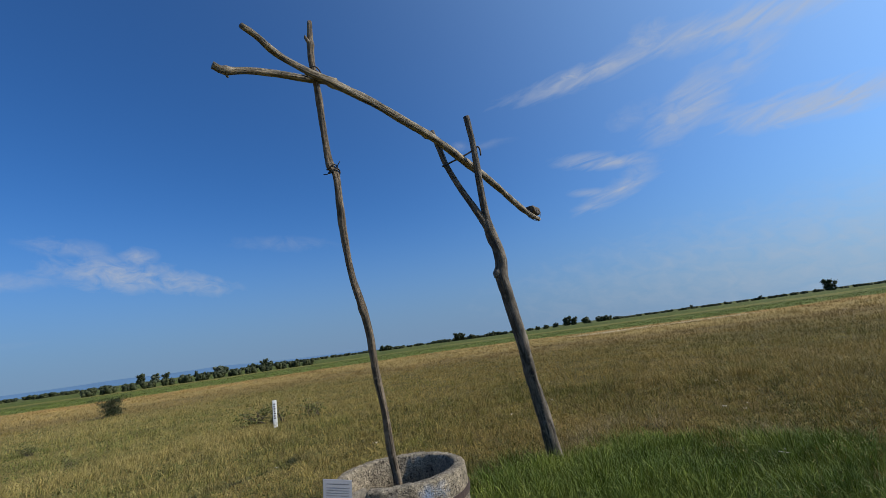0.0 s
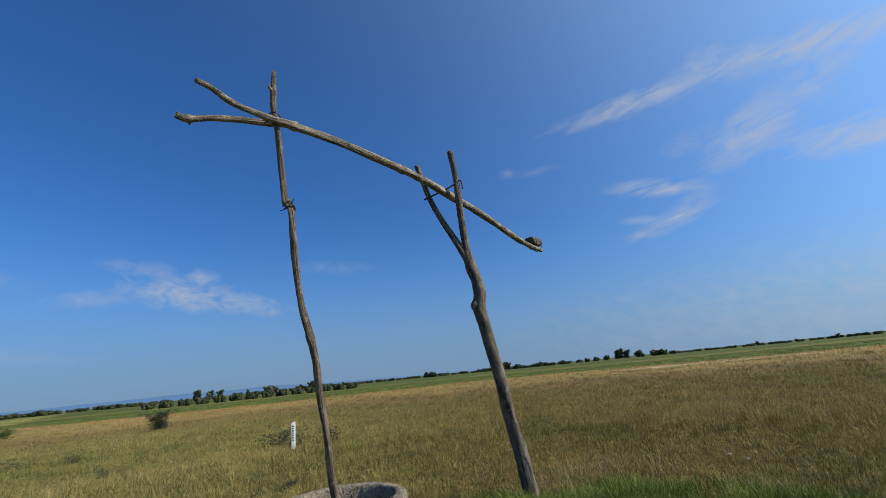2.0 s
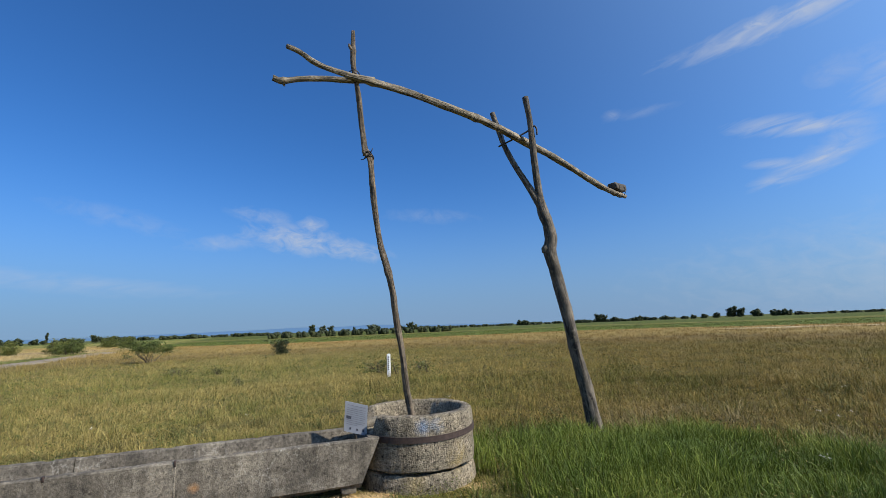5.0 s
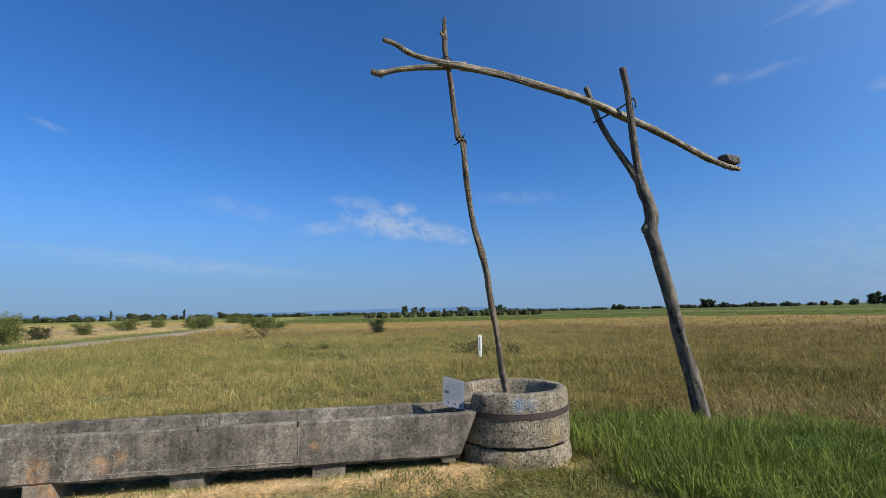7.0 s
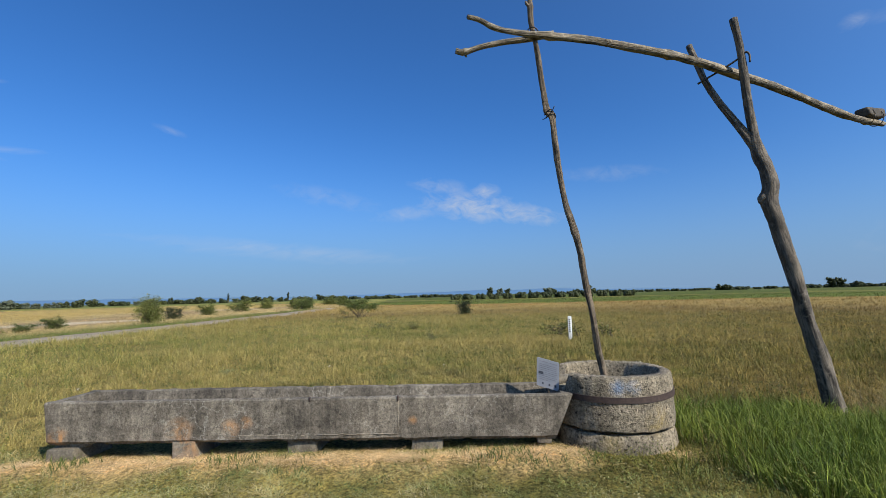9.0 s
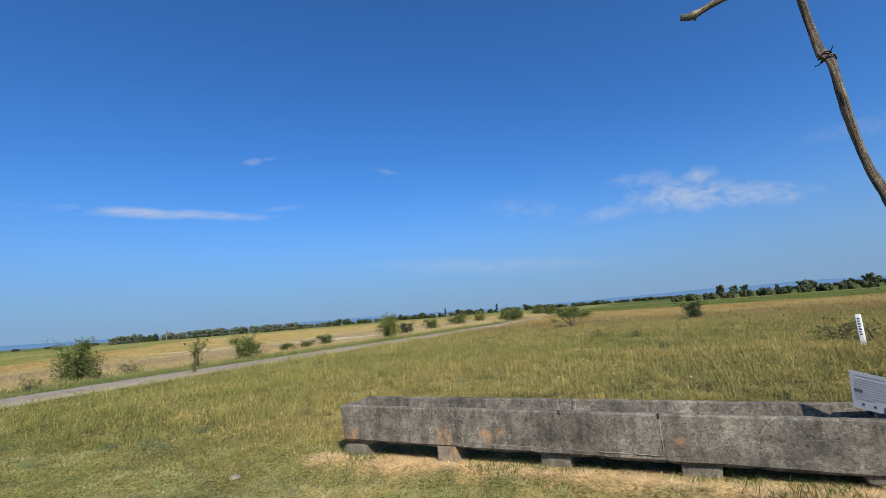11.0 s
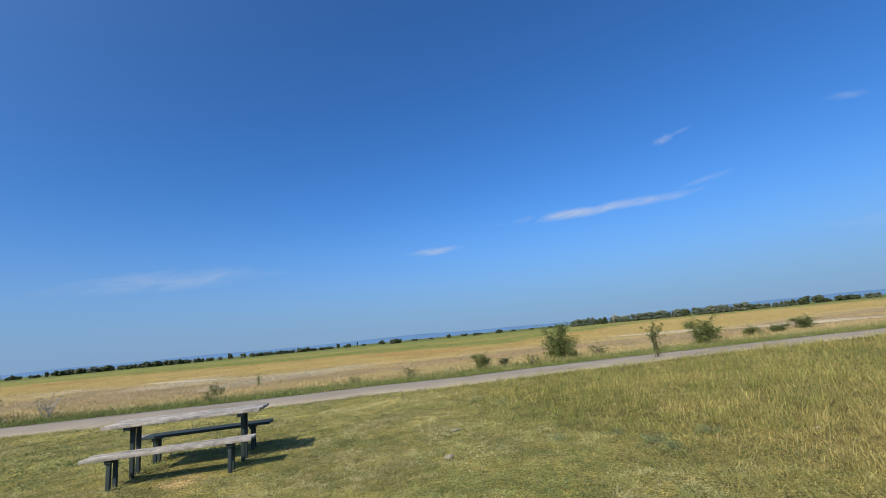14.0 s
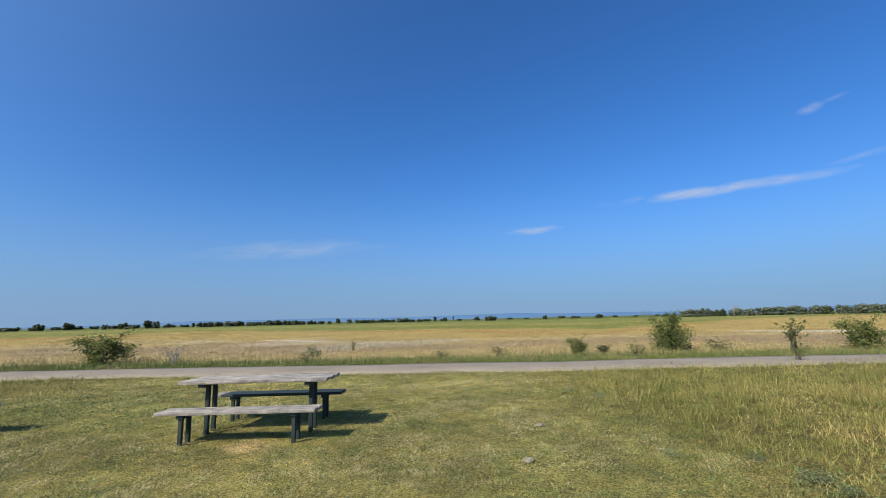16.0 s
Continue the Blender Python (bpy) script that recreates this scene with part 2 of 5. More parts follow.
    lay(np.array((0.36, 0.22, 0.085)), step(start * 0.86, start * 0.92, q) * (1 - step(start * 0.98, start * 1.04, q)) * 0.55)
    # where the tufts end, their self-shadow goes into the ground colour
    c *= 1 - 0.22 * (step(95, 130, r) * (1 - west))[..., None]
    patch = step(0.66, 0.72, fbm(x * 0.035 + 7, y * 0.08, 53)) * step(28, 31, q) * (1 - step(40, 44, q)) * west
    lay(salt * 0.8, patch * 0.5)
    lay(salt, salt_pan(x, y) * 0.75)
    # near ground darkened in colour for the shaded gaps between blades
    if gap_shade:
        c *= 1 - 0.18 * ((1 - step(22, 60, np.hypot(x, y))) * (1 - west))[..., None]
    verge = step(1.0, 1.6, rd) * (1 - step(3.0, 4.6, rd + (fbm(x * 0.5, y * 0.5, 61) - 0.5) * 2))
    lay(green, verge * 0.9)
    lay(dry * 1.15, (1 - step(1.3, 1.65, np.abs(rd))) * 0.9)
    lawn = lawnness(x, y)
    lay((np.array((0.255, 0.27, 0.09)) * (0.75 + 0.5 * f) + np.array((0.14, 0.09, 0.05)) * f) * (0.95 if gap_shade else 1.0) * np.array((1.08, 1.0, 0.9)) * turf_mottle(x, y)[..., None], lawn)
    lay(np.array((0.07, 0.11, 0.022)), lush(x, y))
    lay(np.array((0.88, 0.62, 0.32)), straw(x, y) * 0.85)
    return c


def mesh_from(name, verts, faces_flat, loops_per, smooth=False):
    """A mesh from numpy arrays: all faces have the same number of corners."""
    me = bpy.data.meshes.new(name)
    nf = len(faces_flat) // loops_per
    me.vertices.add(len(verts))
    me.vertices.foreach_set("co", np.asarray(verts, np.float32).ravel())
    me.loops.add(len(faces_flat))
    me.loops.foreach_set("vertex_index", np.asarray(faces_flat, np.int32))
    me.polygons.add(nf)
    me.polygons.foreach_set("loop_start", np.arange(0, nf * loops_per, loops_per, dtype=np.int32))
    me.polygons.foreach_set("use_smooth", np.full(nf, smooth))
    me.update(calc_edges=True)
    return me


def paint(me, cols):
    a = me.color_attributes.new("tint", "FLOAT_COLOR", "POINT")
    full = np.ones((len(me.vertices), 4), np.float32)
    full[:, :3] = cols
    a.data.foreach_set("color", full.ravel())


def part(name, bm, material, parent=None, label="", smooth=True):
    """Links a bmesh as ONE mesh object, under a thing or a part."""
    me = bpy.data.meshes.new(name)
    bm.normal_update()
    bm.to_mesh(me)
    bm.free()
    if smooth:
        me.polygons.foreach_set("use_smooth", np.full(len(me.polygons), True))
    me.materials.append(material)
    ob = new(name, me)
    if parent is not None:
        ob.parent = parent
    return tagged(ob, label)


def thing(name, label, category, group="", kind="", at=(0, 0, 0), turn=0.0):
    ob = new(name)
    ob.matrix_basis = pose(*at, 0, 0, turn)
    return tagged(ob, label, category, group, kind)


def box(bm, x0, x1, y0, y1, z0, z1, bevel=0.0, segs=2):
    got = bmesh.ops.create_cube(bm, size=1)
    for v in got["verts"]:
        v.co = Vector((x0 + (v.co.x + 0.5) * (x1 - x0), y0 + (v.co.y + 0.5) * (y1 - y0), z0 + (v.co.z + 0.5) * (z1 - z0)))
    if bevel:
        edges = list({e for v in got["verts"] for e in v.link_edges})
        bmesh.ops.bevel(bm, geom=edges, offset=bevel, segments=segs, affect="EDGES", profile=0.6)


def wobble(bm, amount, scale, seed=0.0):
    for v in bm.verts:
        p = v.co * scale + Vector((seed, seed * 1.7, -seed))
        v.co += noise.noise_vector(p) * amount


def smooth_path(points, per=6):
    pts = [Vector(p) for p in points]
    pts = [pts[0] * 2 - pts[1]] + pts + [pts[-1] * 2 - pts[-2]]
    out = []
    for i in range(1, len(pts) - 2):
        a, b, c, d = pts[i - 1:i + 3]
        for k in range(per):
            t = k / per
            out.append(0.5 * (2 * b + (c - a) * t + (2 * a - 5 * b + 4 * c - d) * t * t + (3 * b - a - 3 * c + d) * t ** 3))
    return out + [pts[-2]]


def tube(bm, points, radii, segs=14, per=6, rough=0.10, seed=0.0, knots=()):
    """A grown branch: a tapered, uneven tube along a smooth line, with its ends cut off square; the UV runs along the grain."""
    line = smooth_path(points, per) if per > 1 else [Vector(p) for p in points]
    n = len(line)
    uv = bm.loops.layers.uv.verify()
    rs = np.interp(np.linspace(0, 1, n), np.linspace(0, 1, len(radii)), radii)
    rings, length, run = [], 0.0, []
    up = Vector((0.31, 0.9, 0.3)).normalized()
    for i, p in enumerate(line):
        d = (line[min(i + 1, n - 1)] - line[max(i - 1, 0)]).normalized()
        side = d.cross(up)
        if side.length < 0.2:
            side = d.cross(Vector((1, 0, 0)))
        side.normalize()
        other = d.cross(side)
        if i:
            length += (p - line[i - 1]).length
        run.append(length)
        ring = []
        for k in range(segs):
            a = 2 * math.pi * k / segs
            w = side * math.cos(a) + other * math.sin(a)
            r = rs[i] * (1 + rough * noise.noise(p * 3.1 + w * 1.2 + Vector((seed, 0, seed))) * 1.6 + rough * noise.noise(p * 11 + w * 2.5) * 0.7)
            for at, size in knots:
                r += rs[i] * size * math.exp(-((length - at) / (rs[i] * 1.1)) ** 2) * (0.45 + 0.9 * max(0.0, math.sin(a + at * 5)))
            ring.append(bm.verts.new(p + w * r))
        rings.append(ring)
    for i in range(n - 1):
        for k in range(segs):
            j = (k + 1) % segs
            f = bm.faces.new((rings[i][k], rings[i][j], rings[i + 1][j], rings[i + 1][k]))
            for loop, (u, v) in zip(f.loops, ((k, i), (k + 1, i), (k + 1, i + 1), (k, i + 1))):
                loop[uv].uv = (u / segs, run[v])
    for ring in (rings[0][::-1], rings[-1]):
        f = bm.faces.new(ring)
        f.smooth = False


# ---- materials ----
def nodes_of(name, rough=0.8):
    mat = bpy.data.materials.new(name)
    mat.use_nodes = True
    n, l = mat.node_tree.nodes, mat.node_tree.links
    b = n["Principled BSDF"]
    b.inputs["Roughness"].default_value = rough
    return mat, n, l, b


def tex(n, l, kind, vec, scale, detail=4, rough=0.55, **more):
    t = n.new(kind)
    t.inputs["Scale"].default_value = scale
    if "Detail" in t.inputs:
        t.inputs["Detail"].default_value, t.inputs["Roughness"].default_value = detail, rough
    if "Distortion" in t.inputs:
        t.inputs["Distortion"].default_value = more.get("distortion", 0.0)
    l.new(vec, t.inputs["Vector"])
    return t


def ramp(n, l, fac, stops):
    r = n.new("ShaderNodeValToRGB")
    while len(r.color_ramp.elements) < len(stops):
        r.color_ramp.elements.new(0.5)
    for e, (p, c) in zip(r.color_ramp.elements, stops):
        e.position = p
        e.color = (*c, 1) if not isinstance(c, (int, float)) else (c, c, c, 1)
    l.new(fac, r.inputs[0])
    return r.outputs[0]


def mixc(n, l, fac, a, b, mode="MIX"):
    k = n.new("ShaderNodeMix")
    k.data_type, k.blend_type = "RGBA", mode
    for s, v in (("Factor", fac), ("A", a), ("B", b)):
        if isinstance(v, (int, float)):
            k.inputs[s].default_value = v
        elif isinstance(v, tuple):
            k.inputs[s].default_value = (*v, 1)
        else:
            l.new(v, k.inputs[s])
    return k.outputs["Result"]


def bump(n, l, b, heights, strength=0.5, distance=0.01):
    k = n.new("ShaderNodeBump")
    k.inputs["Strength"].default_value, k.inputs["Distance"].default_value = strength, distance
    l.new(heights, k.inputs["Height"])
    l.new(k.outputs[0], b.inputs["Normal"])


def coords(n, l, scale=(1, 1, 1), which="Object"):
    co, mp = n.new("ShaderNodeTexCoord"), n.new("ShaderNodeMapping")
    mp.inputs["Scale"].default_value = scale
    l.new(co.outputs[which], mp.inputs["Vector"])
    return mp.outputs[0]


def concrete(name, base, dark, speck=0.5, stain=0.6, rust=0.0, relief=0.006, pebble=70, grit=(0.62, 1.3), spots=(), pits=0.0, craze=(0.53, 0.62, 0.55)):
    mat, n, l, b = nodes_of(name, 0.92)
    b.inputs["Specular IOR Level"].default_value = 0.2
    v, streak = coords(n, l), coords(n, l, (3.2, 3.2, 0.45))
    col = ramp(n, l, tex(n, l, "ShaderNodeTexNoise", v, 2.2, 6, 0.65).outputs["Fac"], [(0.3, dark), (0.72, base)])
    grain = tex(n, l, "ShaderNodeTexNoise", v, 46, 5, 0.7).outputs["Fac"]
    col = mixc(n, l, 1.0, col, ramp(n, l, grain, [(0.3, grit[0]), (0.7, grit[1])]), "MULTIPLY")
    patchy = tex(n, l, "ShaderNodeTexNoise", coords(n, l, (1, 1, 1.4)), 9.0, 8, 0.75).outputs["Fac"]
    col = mixc(n, l, 1.0, col, ramp(n, l, patchy, [(0.32, 0.56), (0.5, 0.97), (0.68, 1.38)]), "MULTIPLY")
    runs = ramp(n, l, tex(n, l, "ShaderNodeTexNoise", streak, 2.6, 5, 0.7).outputs["Fac"], [(0.42, 0.0), (0.62, 1.0)])
    col = mixc(n, l, stain, col, mixc(n, l, 1.0, col, ramp(n, l, runs, [(0.0, (1.12, 1.1, 1.06)), (1.0, (0.55, 0.54, 0.53))]), "MULTIPLY"))
    stones = tex(n, l, "ShaderNodeTexVoronoi", v, pebble)
    col = mixc(n, l, speck, col, mixc(n, l, 1.0, col, ramp(n, l, stones.outputs["Distance"], [(0.12, (1.45, 1.4, 1.3)), (0.5, (0.8, 0.8, 0.8))]), "MULTIPLY"))
    bent = n.new("ShaderNodeVectorMath")
    bent.operation = "MULTIPLY_ADD"
    l.new(tex(n, l, "ShaderNodeTexNoise", v, 9.0, 5, 0.7).outputs["Color"], bent.inputs[0])
    bent.inputs[1].default_value = (0.16, 0.16, 0.16)
    l.new(v, bent.inputs[2])
    cracks = tex(n, l, "ShaderNodeTexVoronoi", bent.outputs[0], 6.5)
    cracks.feature = "DISTANCE_TO_EDGE"
    line = ramp(n, l, cracks.outputs["Distance"], [(0.0, 1.0), (0.014, 0.0)])
    where = ramp(n, l, tex(n, l, "ShaderNodeTexNoise", v, 1.1, 2).outputs["Fac"], [(craze[0], 0.0), (craze[1], craze[2])])
    col = mixc(n, l, mixc(n, l, 1.0, line, where, "MULTIPLY"), col, (0.36, 0.34, 0.30))
    if pits:      # small weathered holes
        hole = tex(n, l, "ShaderNodeTexNoise", v, 34, 3, 0.6).outputs["Fac"]
        col = mixc(n, l, pits, col, mixc(n, l, 1.0, col, ramp(n, l, hole, [(0.33, 0.12), (0.43, 1.0)]), "MULTIPLY"))
    if rust:
        spot = ramp(n, l, tex(n, l, "ShaderNodeTexNoise", coords(n, l, (1.6, 1.6, 0.8)), 2.4, 6, 0.7).outputs["Fac"], [(0.655, 0.0), (0.75, rust)])
        col = mixc(n, l, spot, col, (0.42, 0.20, 0.065))
    blot = tex(n, l, "ShaderNodeTexNoise", v, 7.5, 6, 0.72, distortion=0.6).outputs["Fac"]
    for at, size, amount, tint in spots:      # rust, lichen and paint stains
        off = n.new("ShaderNodeVectorMath")
        off.operation = "DISTANCE"
        off.inputs[1].default_value = at
        l.new(v, off.inputs[0])
        near = ramp(n, l, off.outputs["Value"], [(0.0, amount), (size, 0.0)])
        col = mixc(n, l, mixc(n, l, 1.0, near, ramp(n, l, blot, [(0.42, 0.0), (0.58, 1.6)]), "MULTIPLY"), col, tint)
    l.new(col, b.inputs["Base Color"])
    h = n.new("ShaderNodeMath")
    h.operation = "ADD"
    l.new(grain, h.inputs[0])
    l.new(stones.outputs["Distance"], h.inputs[1])
    bump(n, l, b, h.outputs[0], 0.7, relief)
    return mat


def old_wood(name, pale, dark, along="UV"):
    mat, n, l, b = nodes_of(name, 0.85)
    if along == "UV":
        fine, wide = coords(n, l, (20, 4.5, 1), "UV"), coords(n, l, (7, 2.6, 1), "UV")
    else:
        fine, wide = coords(n, l, (1.6, 46, 46)), coords(n, l, (0.8, 7, 7))
    g = tex(n, l, "ShaderNodeTexNoise", fine, 1.0, 5, 0.65, distortion=0.5).outputs["Fac"]
    w = tex(n, l, "ShaderNodeTexNoise", wide, 1.0, 5, 0.6, distortion=0.4).outputs["Fac"]
    col = mixc(n, l, 0.6, ramp(n, l, g, [(0.40, dark), (0.60, pale)]), ramp(n, l, w, [(0.35, dark), (0.62, pale)]))
    blotch = ramp(n, l, tex(n, l, "ShaderNodeTexNoise", coords(n, l), 4.5, 5, 0.7).outputs["Fac"], [(0.35, 0.55), (0.65, 1.35)])
    col = mixc(n, l, 1.0, col, blotch, "MULTIPLY")
    if along == "UV":      # dark fissures along the grain and patches of grey lichen
        split = tex(n, l, "ShaderNodeTexNoise", coords(n, l, (11, 2.2, 1), "UV"), 1.0, 6, 0.7, distortion=0.8).outputs["Fac"]
        col = mixc(n, l, 1.0, col, ramp(n, l, split, [(0.36, 0.16), (0.47, 1.0)]), "MULTIPLY")
        patch = ramp(n, l, tex(n, l, "ShaderNodeTexNoise", coords(n, l), 11, 5, 0.75).outputs["Fac"], [(0.52, 0.0), (0.66, 0.7)])
        col = mixc(n, l, patch, col, tuple(c * 1.25 for c in pale))
    l.new(col, b.inputs["Base Color"])
    bump(n, l, b, g, 1.0, 0.018)
    return mat


def plain(name, colour, rough=0.6, metal=0.0, vary=0.25, scale=14):
    mat, n, l, b = nodes_of(name, rough)
    b.inputs["Metallic"].default_value = metal
    t = tex(n, l, "ShaderNodeTexNoise", coords(n, l), scale, 5, 0.65).outputs["Fac"]
    col = mixc(n, l, 1.0, colour, ramp(n, l, t, [(0.3, 1 - vary), (0.7, 1 + vary)]), "MULTIPLY")
    l.new(col, b.inputs["Base Color"])
    bump(n, l, b, t, 0.25, 0.003)
    return mat


def grass_material(name, through=0.16):
    mat, n, l, b = nodes_of(name, 0.62)
    a = n.new("ShaderNodeAttribute")
    a.attribute_name = "tint"
    g = n.new("ShaderNodeNewGeometry")
    col = mixc(n, l, 1.0, a.outputs["Color"], ramp(n, l, g.outputs["Random Per Island"], [(0.0, (0.47, 0.48, 0.45)), (0.5, (0.72, 0.72, 0.69)), (1.0, (0.98, 0.94, 0.90))]), "MULTIPLY")
    l.new(col, b.inputs["Base Color"])
    b.inputs["Specular IOR Level"].default_value = 0.25
    tr, add, out = n.new("ShaderNodeBsdfTranslucent"), n.new("ShaderNodeMixShader"), n["Material Output"]
    l.new(col, tr.inputs["Color"])
    add.inputs[0].default_value = through
    l.new(b.outputs[0], add.inputs[1])
    l.new(tr.outputs[0], add.inputs[2])
    l.new(add.outputs[0], out.inputs["Surface"])
    return mat


def ground_material():
    mat, n, l, b = nodes_of("sward", 0.95)
    a = n.new("ShaderNodeAttribute")
    a.attribute_name = "tint"
    v = coords(n, l)
    big = tex(n, l, "ShaderNodeTexNoise", coords(n, l, (1, 1, 1)), 0.16, 8, 0.62).outputs["Fac"]
    mid = tex(n, l, "ShaderNodeTexNoise", v, 1.7, 7, 0.7).outputs["Fac"]
    fine = tex(n, l, "ShaderNodeTexNoise", v, 30, 8, 0.8).outputs["Fac"]
    tuft = tex(n, l, "ShaderNodeTexNoise", v, 4.2, 8, 0.72, distortion=0.8).outputs["Fac"]
    col = mixc(n, l, 1.0, a.outputs["Color"], ramp(n, l, big, [(0.3, (0.56, 0.58, 0.55)), (0.7, (0.90, 0.84, 0.78))]), "MULTIPLY")
    col = mixc(n, l, 1.0, col, ramp(n, l, mid, [(0.3, (0.68, 0.74, 0.7)), (0.7, (1.3, 1.22, 1.18))]), "MULTIPLY")
    col = mixc(n, l, 1.0, col, ramp(n, l, tuft, [(0.32, (0.5, 0.56, 0.5)), (0.5, 0.95), (0.68, (1.45, 1.36, 1.25))]), "MULTIPLY")
    col = mixc(n, l, 1.0, col, ramp(n, l, fine, [(0.40, 0.30), (0.60, 1.70)]), "MULTIPLY")
    l.new(col, b.inputs["Base Color"])
    b.inputs["Specular IOR Level"].default_value = 0.1
    h = n.new("ShaderNodeMath")
    h.operation = "ADD"
    l.new(tuft, h.inputs[0])
    l.new(fine, h.inputs[1])
    bump(n, l, b, h.outputs[0], 1.0, 0.06)
    return mat


def leaf_material(name, a, c, through=0.25):
    mat, n, l, b = nodes_of(name, 0.55)
    g = n.new("ShaderNodeNewGeometry")
    info = n.new("ShaderNodeObjectInfo")
    col = ramp(n, l, g.outputs["Random Per Island"], [(0.0, a), (1.0, c)])
    col = mixc(n, l, 1.0, col, ramp(n, l, info.outputs["Random"], [(0.0, (0.75, 0.8, 0.8)), (1.0, (1.25, 1.15, 1.1))]), "MULTIPLY")
    l.new(col, b.inputs["Base Color"])
    b.inputs["Specular IOR Level"].default_value = 0.2
    tr, add, out = n.new("ShaderNodeBsdfTranslucent"), n.new("ShaderNodeMixShader"), n["Material Output"]
    l.new(col, tr.inputs["Color"])
    add.inputs[0].default_value = through
    l.new(b.outputs[0], add.inputs[1])
    l.new(tr.outputs[0], add.inputs[2])
    l.new(add.outputs[0], out.inputs["Surface"])
    return mat


RUST, LICHEN, SPRAY = (0.42, 0.205, 0.075), (0.46, 0.34, 0.12), (0.16, 0.25, 0.40)
TROUGH = concrete("trough_concrete", (0.222, 0.196, 0.161), (0.080, 0.071, 0.060), speck=0.2, stain=0.8, rust=0.0, relief=0.0022, pebble=90, grit=(0.55, 1.45), pits=0.5, craze=(0.48, 0.58, 0.85),
                  spots=(((-3.95, 1.80, 0.29), 0.17, 0.45, RUST), ((-3.60, 2.10, 0.33), 0.10, 0.6, RUST), ((-3.48, 2.19, 0.38), 0.07, 0.5, RUST), ((-4.86, 1.13, 0.25), 0.13, 0.6, RUST), ((-2.3, 3.1, 0.38), 0.05, 0.5, RUST)))
RING = concrete("pebbly_concrete", (0.40, 0.34, 0.25), (0.155, 0.131, 0.096), speck=1.0, stain=0.4, relief=0.014, pebble=62, grit=(0.34, 1.7), pits=0.9, craze=(0.9, 0.99, 0.1),
                spots=(((-0.83, 4.06, 0.65), 0.09, 0.4, SPRAY), ((-0.72, 4.13, 0.65), 0.08, 0.4, SPRAY), ((-0.60, 4.30, 0.36), 0.16, 0.35, LICHEN), ((-0.9, 4.03, 0.20), 0.12, 0.2, LICHEN)))
PIER = concrete("pier_concrete", (0.235, 0.205, 0.162), (0.105, 0.092, 0.074), speck=0.3, stain=0.3, rust=0.0, relief=0.003, spots=(((-3.9, 1.86, 0.2), 0.22, 0.4, RUST),))
SWEEP = old_wood("weathered_branch", (0.30, 0.25, 0.18), (0.030, 0.023, 0.016))
POLE = old_wood("brown_pole", (0.23, 0.175, 0.12), (0.022, 0.016, 0.012))
POST = old_wood("grey_trunk", (0.155, 0.128, 0.098), (0.017, 0.013, 0.010))
PLANK = old_wood("bleached_plank", (0.35, 0.31, 0.26), (0.15, 0.13, 0.11), "Object")
IRON = plain("rusted_iron", (0.048, 0.031, 0.026), 0.75, 0.3, 0.4, 30)
WIRE = plain("dark_wire", (0.05, 0.042, 0.038), 0.6, 0.5)
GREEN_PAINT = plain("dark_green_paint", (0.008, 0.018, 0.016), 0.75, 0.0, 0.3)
WHITE_PAINT = plain("white_paint", (0.66, 0.66, 0.65), 0.5, 0.0, 0.08)
INK = plain("dark_print", (0.035, 0.04, 0.055), 0.6)
FADED_INK = plain("faded_print", (0.125, 0.13, 0.15), 0.6)
# paper toned down to bluish grey: shade on its face put into the colour
SIGN_FACE = plain("laminated_paper", (0.205, 0.215, 0.245), 0.35, 0.0, 0.06)
STONE = concrete("field_stone", (0.33, 0.29, 0.21), (0.22, 0.19, 0.14), speck=0.2, stain=0.1)
BARK = plain("bark", (0.075, 0.06, 0.045), 0.9, 0.0, 0.4)
DEAD_BARK = plain("bleached_bark", (0.30, 0.27, 0.23), 0.9, 0.0, 0.2)
GRASS = grass_material("grass_blade")
SWARD = ground_material()
LEAF = leaf_material("hawthorn_leaf", (0.045, 0.068, 0.016), (0.19, 0.21, 0.062))
LEAF_HERB = leaf_material("herb_leaf", (0.075, 0.092, 0.022), (0.20, 0.20, 0.07))
LEAF_PALE = leaf_material("willow_leaf", (0.052, 0.070, 0.045), (0.130, 0.152, 0.106), 0.3)
LEAF_GREY = leaf_material("wormwood_leaf", (0.115, 0.155, 0.060), (0.25, 0.285, 0.135), 0.3)
LEAF_DARK = leaf_material("dark_leaf", (0.016, 0.025, 0.012), (0.060, 0.074, 0.030))
# blue aerial haze is put into the hills' base colour
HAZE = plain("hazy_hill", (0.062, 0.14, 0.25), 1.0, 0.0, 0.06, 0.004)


def asphalt():
    mat, n, l, b = nodes_of("worn_asphalt", 0.9)
    v = coords(n, l)
    col = ramp(n, l, tex(n, l, "ShaderNodeTexNoise", v, 0.5, 6, 0.6).outputs["Fac"], [(0.3, (0.20, 0.165, 0.125)), (0.7, (0.27, 0.228, 0.175))])
    g = tex(n, l, "ShaderNodeTexNoise", v, 60, 4, 0.7).outputs["Fac"]
    col = mixc(n, l, 1.0, col, ramp(n, l, g, [(0.3, 0.75), (0.7, 1.2)]), "MULTIPLY")
    l.new(col, b.inputs["Base Color"])
    b.inputs["Specular IOR Level"].default_value = 0.12
    bump(n, l, b, g, 0.4, 0.004)
    return mat


ASPHALT = asphalt()


# ---- ground, road, distance ----
def build_ground():
    radii = [0.0] + list(np.arange(0.35, 24, 0.35)) + list(24 * 1.035 ** np.arange(0, 154))
    radii = np.array([r for r in radii if r < 4600] + [4800.0])
    segs = 320
    a = np.linspace(0, 2 * math.pi, segs, endpoint=False)
    rr, aa = np.meshgrid(radii[1:], a, indexing="ij")
